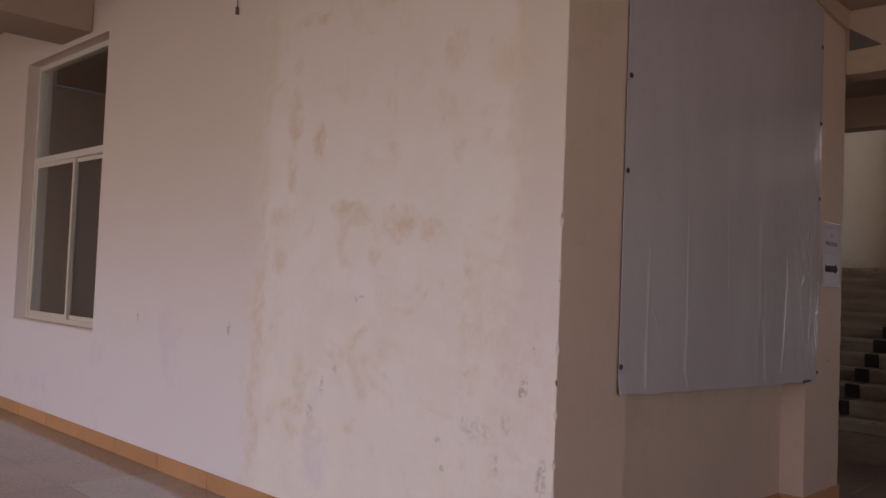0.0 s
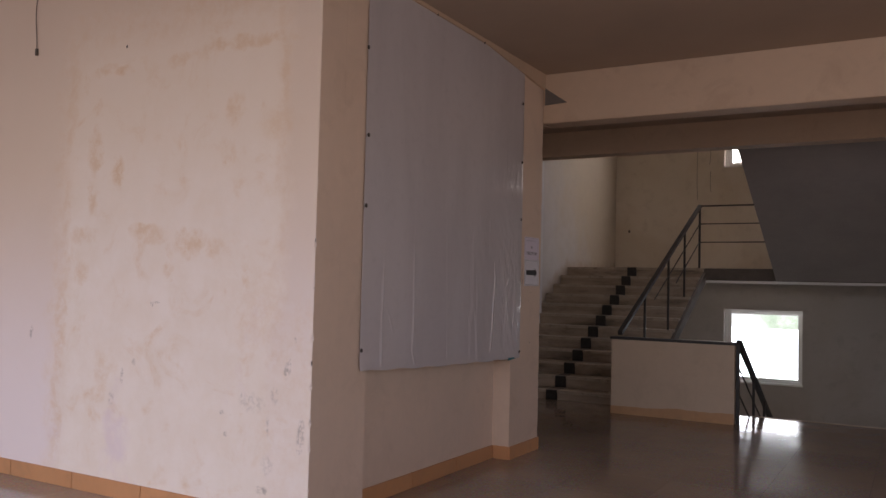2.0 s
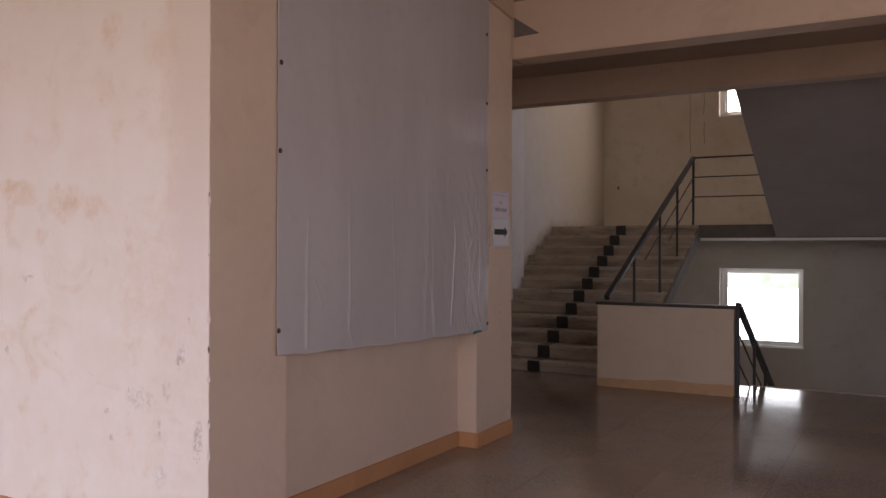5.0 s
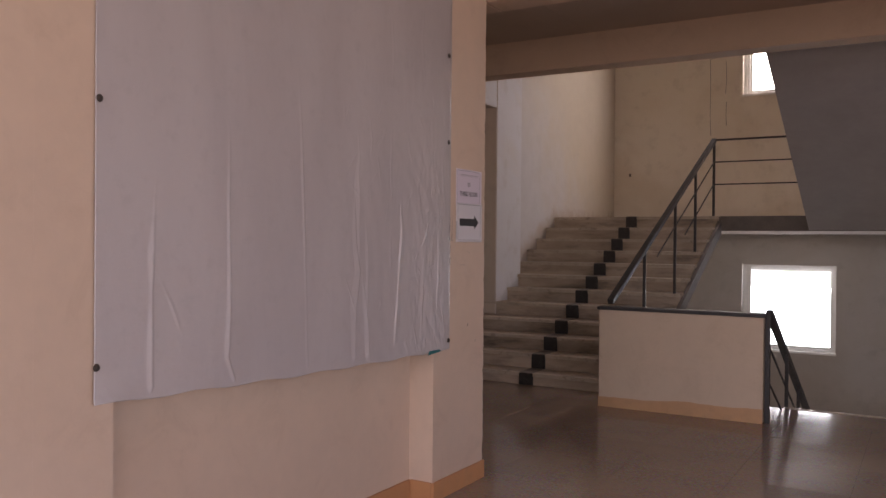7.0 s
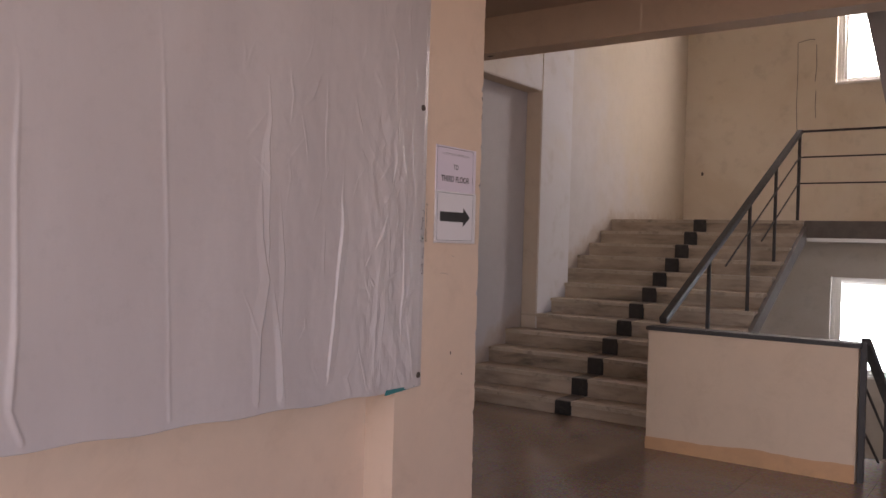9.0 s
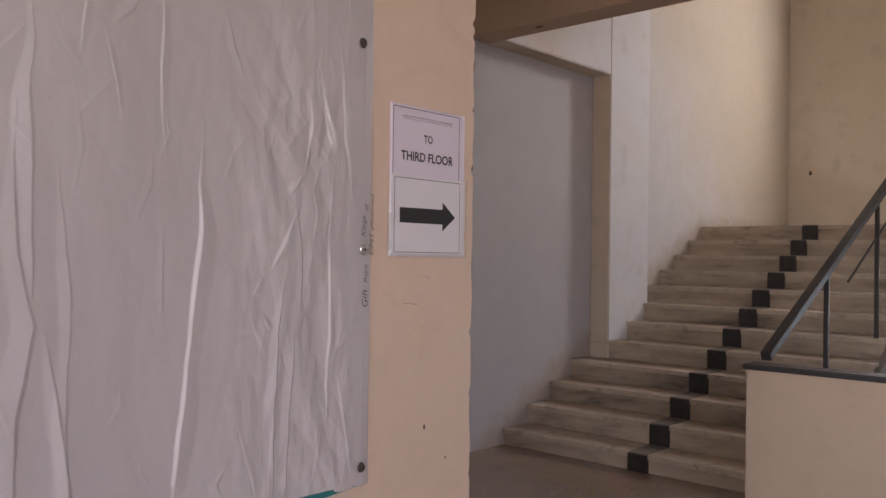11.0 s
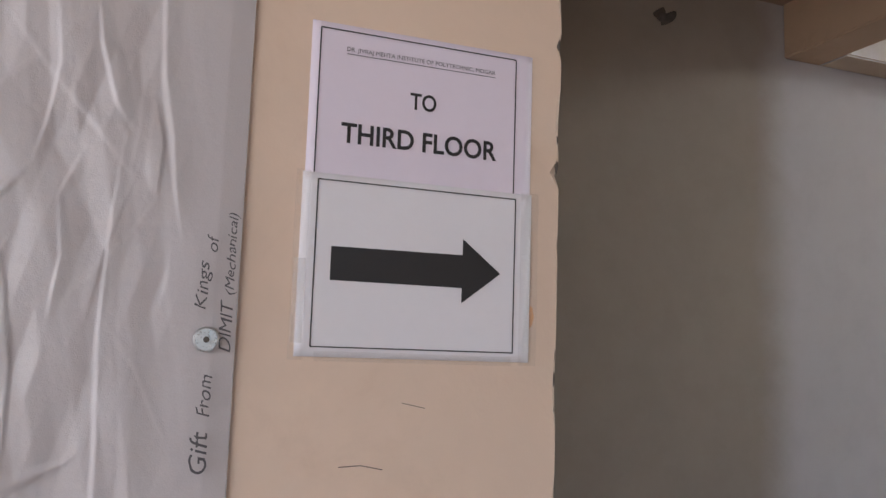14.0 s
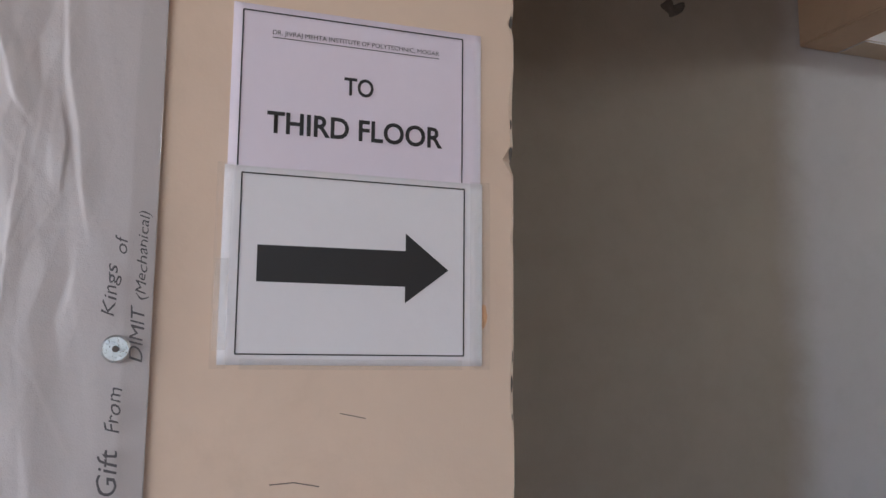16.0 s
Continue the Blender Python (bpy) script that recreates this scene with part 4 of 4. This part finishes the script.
def disc(r, depth, x, segs=20):
    b = bmesh.new()
    bmesh.ops.create_cone(b, cap_ends=True, segments=segs, radius1=r, radius2=r * 0.86, depth=depth,
                          matrix=Matrix.Translation((x, 0, 0)) @ Matrix.Rotation(radians(90), 4, "Y"))
    return b


part("washer", disc(0.0145, 0.003, 0.0015), STEEL, washer)
part("nail_head", disc(0.0036, 0.004, 0.0045, 12), RUST, washer)
dull = thing("washer_nail", "dull dark washer and nail holding the tarpaulin", "nail", "nails round the tarpaulin", at=(0.02, 2.661, 1.956))
part("washer", disc(0.013, 0.003, 0.0015), RUST, dull)
part("nail_head", disc(0.004, 0.005, 0.0045, 12), RUST, dull)
for y, z in ((2.673, 0.866), (2.655, 2.43), (0.445, 2.284), (0.440, 1.859), (0.433, 0.997), (0.420, 2.81), (2.65, 2.92), (1.225, 3.255), (1.93, 3.245), (2.555, 3.205)):
    copy_thing(dull, pose(0.022, y, z))

# handwriting on the tarpaulin and the printed signs


def lettering(name, body, parent, m, width, height, material, label="", bold=0.0, lean=0.0):
    """Flat letters, scaled to a width and cap height, at the pose m: x along the line, y up, z out of the sheet."""
    cu = bpy.data.curves.new(name, "FONT")
    cu.body, cu.size, cu.offset, cu.shear = body, 1.0, bold, lean
    cu.resolution_u = 4
    tmp = bpy.data.objects.new(name, cu)
    me = bpy.data.meshes.new_from_object(tmp)
    bpy.data.objects.remove(tmp)
    xs = [v.co.x for v in me.vertices]
    ys = [v.co.y for v in me.vertices]
    sx, sy = width / (max(xs) - min(xs)), height / (max(ys) - min(ys))
    x0, y0 = min(xs), min(ys)
    for v in me.vertices:
        v.co = m @ Vector(((v.co.x - x0) * sx, (v.co.y - y0) * sy, 0))
    me.materials.clear()
    me.materials.append(material)
    ob = new(name, me)
    ob.parent = parent
    return tagged(ob, label)


def sheet_pose(x, y, z, turn=0.0):
    """Local x runs along +y of the wall, local y runs up, local z faces out along +x."""
    return Matrix.Translation((x, y, z)) @ Matrix(((0, 0, 1, 0), (1, 0, 0, 0), (0, 1, 0, 0), (0, 0, 0, 1))) @ Matrix.Rotation(radians(turn), 4, "Z")


for body, y, z0, z1, h in (("Gift", 2.682, 1.278, 1.325, 0.019), ("From", 2.682, 1.340, 1.386, 0.014), ("Kings", 2.676, 1.458, 1.512, 0.017),
                           ("of", 2.680, 1.524, 1.543, 0.012), ("DIMIT", 2.700, 1.412, 1.470, 0.013), ("(Mechanical)", 2.703, 1.476, 1.570, 0.013)):
    word = lettering("handwriting", body, tarp, sheet_pose(0.0265, y, z0, 90), z1 - z0, h, PENCIL, "thin pencil handwriting up the tarpaulin edge", 0.0, 0.25)
    for v in word.data.vertices:
        v.co += Vector((0, noise.noise((v.co.z * 95, y * 50, 1)) * 0.0022, noise.noise((v.co.z * 60, v.co.y * 160, 5)) * 0.0016))


def sign_sheet(name, y0, y1, z0, z1, by0, by1, bz0, bz1, x, material, label, sides):
    """A thin slightly cockled sheet with a printed border line."""
    b = bmesh.new()
    nu, nv = 24, 18
    grid = [[b.verts.new((x + 0.0005 * noise.noise((i * 0.35, j * 0.4, x * 90)) * (0 < i < nu) + 0.0018, y0 + (y1 - y0) * i / nu, z0 + (z1 - z0) * j / nv)) for j in range(nv + 1)] for i in range(nu + 1)]
    for i in range(nu):
        for j in range(nv):
            b.faces.new((grid[i][j], grid[i + 1][j], grid[i + 1][j + 1], grid[i][j + 1]))
    ob = link(name, b, material, None, True)
    sol = ob.modifiers.new("thickness", "SOLIDIFY")
    sol.thickness, sol.offset = 0.0006, -1
    tagged(ob, label, "sign", "paper signs on the pier")
    t, px = 0.0008, x + 0.0025
    lines = {"t": (by0, by1, bz1 - t, bz1 + t), "b": (by0, by1, bz0 - t, bz0 + t), "l": (by0 - t, by0 + t, bz0, bz1), "r": (by1 - t, by1 + t, bz0, bz1)}
    for s in sides:
        a, c, d, e = lines[s]
        part("border_line", box_bm(px, px + 0.0002, a, c, d, e), INK, ob)
    return ob, px + 0.0001


top_sheet, px = sign_sheet("paper_sign", 2.779, 3.085, 1.612, 1.825, 2.790, 3.060, 1.628, 1.817, 0.0, PAPER_TOP, "lilac printed paper sign taped to the pier", "tlr")
lettering("heading", "DR. JIVRAJ MEHTA INSTITUTE OF POLYTECHNIC, MOGAR", top_sheet, sheet_pose(px, 2.824, 1.7895), 0.205, 0.0072, INK, "small underlined heading", 0.0)
part("underline", box_bm(px - 0.0001, px + 0.0001, 2.824, 3.029, 1.7872, 1.788), INK, top_sheet)
lettering("line_one", "TO", top_sheet, sheet_pose(px, 2.910, 1.7275), 0.036, 0.0225, INK, "bold black printed word", 0.018)
lettering("line_two", "THIRD FLOOR", top_sheet, sheet_pose(px, 2.821, 1.673), 0.213, 0.0265, INK, "bold black printed words", 0.021)
low_sheet, px = sign_sheet("paper_sign", 2.776, 3.086, 1.409, 1.632, 2.795, 3.062, 1.421, 1.624, 0.0035, PAPER_LOW, "white printed paper sign with a black arrow", "tblr")
arrow = [(2.815, 1.5015), (2.988, 1.5015), (2.988, 1.482), (3.042, 1.523), (2.988, 1.565), (2.988, 1.544), (2.815, 1.543)]
part("arrow", prism(arrow, "x", px - 0.0001, px + 0.0001), INK, low_sheet, "solid black arrow")
for y0, y1, z0, z1 in ((2.768, 2.786, 1.405, 1.634), (3.070, 3.096, 1.405, 1.634), (2.80, 3.06, 1.404, 1.416)):
    part("tape", box_bm(0.0066, 0.0068, y0, y1, z0, z1), TAPE, low_sheet, "clear shiny tape strip")
b = bmesh.new()
grid = [[b.verts.new((0.0074 + 0.0016 * abs(noise.noise((i * 0.9, j * 0.55, 2.2))), 2.770 + 0.0013 * i, 1.425 + 0.0042 * j)) for j in range(25)] for i in range(12)]
for i in range(11):
    for j in range(24):
        b.faces.new((grid[i][j], grid[i + 1][j], grid[i + 1][j + 1], grid[i][j + 1]))
part("tape", b, FILM, low_sheet, "wrinkled shiny tape along the edge")

# ---- small marks on the walls ----


def scratch(name, pts, r, material, parent, label):
    b = bmesh.new()
    pts = [Vector(p) for p in pts]
    for p, q in zip(pts, pts[1:]):
        seg = rod_bm(p, q, r, 5)
        me = bpy.data.meshes.new("joined")
        seg.to_mesh(me)
        seg.free()
        b.from_mesh(me)
        bpy.data.meshes.remove(me)
    return part(name, b, material, parent, label)


pier = bpy.data.objects["wall_pier_far"]
scratch("scratch", [(0.0005, 2.838, 1.279), (0.0005, 2.865, 1.2805), (0.0005, 2.893, 1.275)], 0.0007, CABLE, pier, "thin pencil scratch")
scratch("scratch", [(0.0005, 2.915, 1.355), (0.0005, 2.93, 1.352), (0.0005, 2.945, 1.349)], 0.0005, CHIP, pier, "thin pencil scratch")
for k, (y, z, r) in enumerate(((2.93, 0.93, 0.006), (3.02, 0.83, 0.004))):
    b = bmesh.new()
    bmesh.ops.create_icosphere(b, subdivisions=2, radius=r, matrix=Matrix.Translation((0, y, z)) @ Matrix.Diagonal((0.25, 0.7, 1.3, 1)))
    part("speck", b, CHIP, pier, "dark paint speck")
b = bmesh.new()
bmesh.ops.create_icosphere(b, subdivisions=3, radius=0.017, matrix=Matrix.Translation((0.0012, 3.082, 1.468)) @ Matrix.Diagonal((0.05, 0.75, 1.0, 1)))
for v in b.verts:
    v.co += Vector((0, noise.noise(v.co * 90) * 0.006, noise.noise(v.co * 70) * 0.008))
part("smear", b, ORANGE, pier, "rust-orange smear")


def chips(owner, x, y, spots):
    for z, size in spots:
        b = bmesh.new()
        bmesh.ops.create_icosphere(b, subdivisions=2, radius=size, matrix=Matrix.Translation((x, y, z)) @ Matrix.Diagonal((0.35, 0.35, 1.5, 1)))
        for v in b.verts:
            v.co += Vector((0, 0, noise.noise(v.co * 60) * size))
        part("chip", b, CHIP, owner, "dark chip in the plaster corner")


rnd = random.Random(4)
chips(wall_w, -0.004, 0.004, [(rnd.uniform(0.3, 1.9), rnd.uniform(0.004, 0.008)) for _ in range(16)] + [(0.952, 0.014), (1.36, 0.008)])
chips(pier, -0.004, 3.128, [(rnd.uniform(1.05, 2.1), rnd.uniform(0.004, 0.010)) for _ in range(26)])
for sx, sz in ((-1.61, 2.905),):
    b = bmesh.new()
    bmesh.ops.create_icosphere(b, subdivisions=2, radius=0.009, matrix=Matrix.Translation((sx, 0, sz)) @ Matrix.Diagonal((1, 0.2, 1.2, 1)))
    part("nail_hole", b, CHIP, wall_w, "old nail hole")

# loose cable on the corridor wall
cable = thing("wall_cable", "thin dark cable hanging loose on the wall", "cable", at=(-2.55, -0.008, 2.97))
cu = bpy.data.curves.new("lead", "CURVE")
cu.dimensions, cu.bevel_depth, cu.bevel_resolution = "3D", 0.003, 2
sp = cu.splines.new("BEZIER")
pts = [(-1.6, -0.006, 3.52), (-1.95, -0.008, 3.43), (-2.52, -0.008, 3.43), (-2.562, -0.008, 3.38), (-2.55, -0.010, 2.99)]
sp.bezier_points.add(len(pts) - 1)
for p, c in zip(sp.bezier_points, pts):
    p.co = Vector(c) - cable.location
    p.handle_left_type = p.handle_right_type = "AUTO"
cu.materials.append(CABLE)
new("lead", cu).parent = cable
part("connector", rod_bm((0, -0.002, 0.03), (0, -0.002, -0.015), 0.011, 12), CHIP, cable, "black taped cable end")

# broken hole and marks in the stairwell
side = bpy.data.objects["wall_stair_side"]
b = bmesh.new()
bmesh.ops.create_icosphere(b, subdivisions=3, radius=0.05, matrix=Matrix.Translation((-2.28, 4.97, 3.08)) @ Matrix.Diagonal((0.25, 1.2, 0.7, 1)))
for v in b.verts:
    v.co += Vector((0.3, 1, 1)) * noise.noise(v.co * 30) * 0.03
part("broken_plaster", b, CHIP, side, "broken hole in the plaster with stub of pipe")
b = bmesh.new()
bmesh.ops.create_icosphere(b, subdivisions=2, radius=0.02, matrix=Matrix.Translation((-1.71, 5.83, 2.985)) @ Matrix.Diagonal((1.6, 0.7, 0.3, 1)))
part("socket_hole", b, CHIP, beam_far, "dark hole in the beam soffit")
mid_wall = bpy.data.objects["wall_back_middle"]
b = bmesh.new()
bmesh.ops.create_icosphere(b, subdivisions=2, radius=0.025, matrix=Matrix.Translation((-1.99, YW, 2.53)) @ Matrix.Diagonal((0.8, 0.2, 1.2, 1)))
part("stain_spot", b, CHIP, mid_wall, "dark hole in the wall")
for pts in ([(-0.72, 4.3), (-0.71, 3.9), (-0.715, 3.4), (-0.70, 3.1)], [(-0.71, 4.3), (-0.56, 4.33), (-0.50, 4.32)], [(-0.48, 4.25), (-0.47, 3.95), (-0.485, 3.75)], [(-0.47, 3.62), (-0.475, 3.4), (-0.465, 3.25)]):
    scratch("crack", [(x, YW - 0.001, z) for x, z in pts], 0.0045, WORN, mid_wall, "hairline crack round an old fixing")

# ---- chair in the dim room ----
chair = thing("office_chair", "black plastic chair standing behind the corridor window", "chair", at=(-5.35, 0.75, 0))
part("seat", box_bm(-0.22, 0.22, -0.2, 0.22, 0.43, 0.47, 0.02), FABRIC, chair)
part("backrest", box_bm(-0.22, 0.22, 0.20, 0.235, 0.68, 1.04, 0.015), FABRIC, chair)
for x in (-0.19, 0.19):
    part("back_post", box_bm(x - 0.015, x + 0.015, 0.19, 0.22, 0.44, 0.9, 0.004), FABRIC, chair)
    for y in (-0.18, 0.19):
        part("leg", box_bm(x - 0.015, x + 0.015, y - 0.015, y + 0.015, 0, 0.44, 0.004), FABRIC, chair)

# ---- floor tiles ----
tile_me = None
XT, YT = -0.644, -0.630
for i in range(-5, 11):
    for j in range(-5, 12):
        x0, y0 = XT + TILE * i, YT + TILE * j
        if x0 < -3.4 or x0 + TILE > 5.95 or y0 + TILE > 6.20:
            continue
        if x0 < -0.1 and y0 > -0.1 and y0 < 2.9 or (x0 < 0 and y0 > -0.63 + 0.3 and y0 < 2.6):
            continue
        if tile_me is None:
            bmt = box_bm(0.001, TILE - 0.001, 0.001, TILE - 0.001, -0.0035, 0.0)
            tile_me = bpy.data.meshes.new("floor_tile")
            bmt.to_mesh(tile_me)
            bmt.free()
            tile_me.materials.append(FLOOR)
            pale_row_me = tile_me.copy()
            pale_row_me.materials.clear()
            pale_row_me.materials.append(PALE_ROW)
        ob = new("floor_tile", pale_row_me if j == 0 and x0 < -0.1 else tile_me)
        ob.parent = floor
        ob.location = (x0, y0, 0.0)
# the rest of the floor: cut tiles and the far ends
bm = bmesh.new()
for x0, x1, y0, y1 in ((-9.2, -3.224, -6.72, 0.0), (-3.224, 5.97, -6.72, -3.855), (-2.3, 5.97, 5.82, 6.36), (-2.3, 0.001, 3.12, 3.24), (-0.15, 0.001, 0.515, 2.55)):
    nx, ny = max(1, round((x1 - x0) / TILE)), max(1, round((y1 - y0) / TILE))
    for i in range(nx):
        for j in range(ny):
            ax, bx = x0 + (x1 - x0) * i / nx, x0 + (x1 - x0) * (i + 1) / nx
            ay, by = y0 + (y1 - y0) * j / ny, y0 + (y1 - y0) * (j + 1) / ny
            vs = [bm.verts.new((x, y, -0.0004)) for x, y in ((ax + 0.0015, ay + 0.0015), (bx - 0.0015, ay + 0.0015), (bx - 0.0015, by - 0.0015), (ax + 0.0015, by - 0.0015))]
            bm.faces.new(vs)
rest = part("cut_tiles", bm, FLOOR, floor)
rest["kind"] = "stuff"
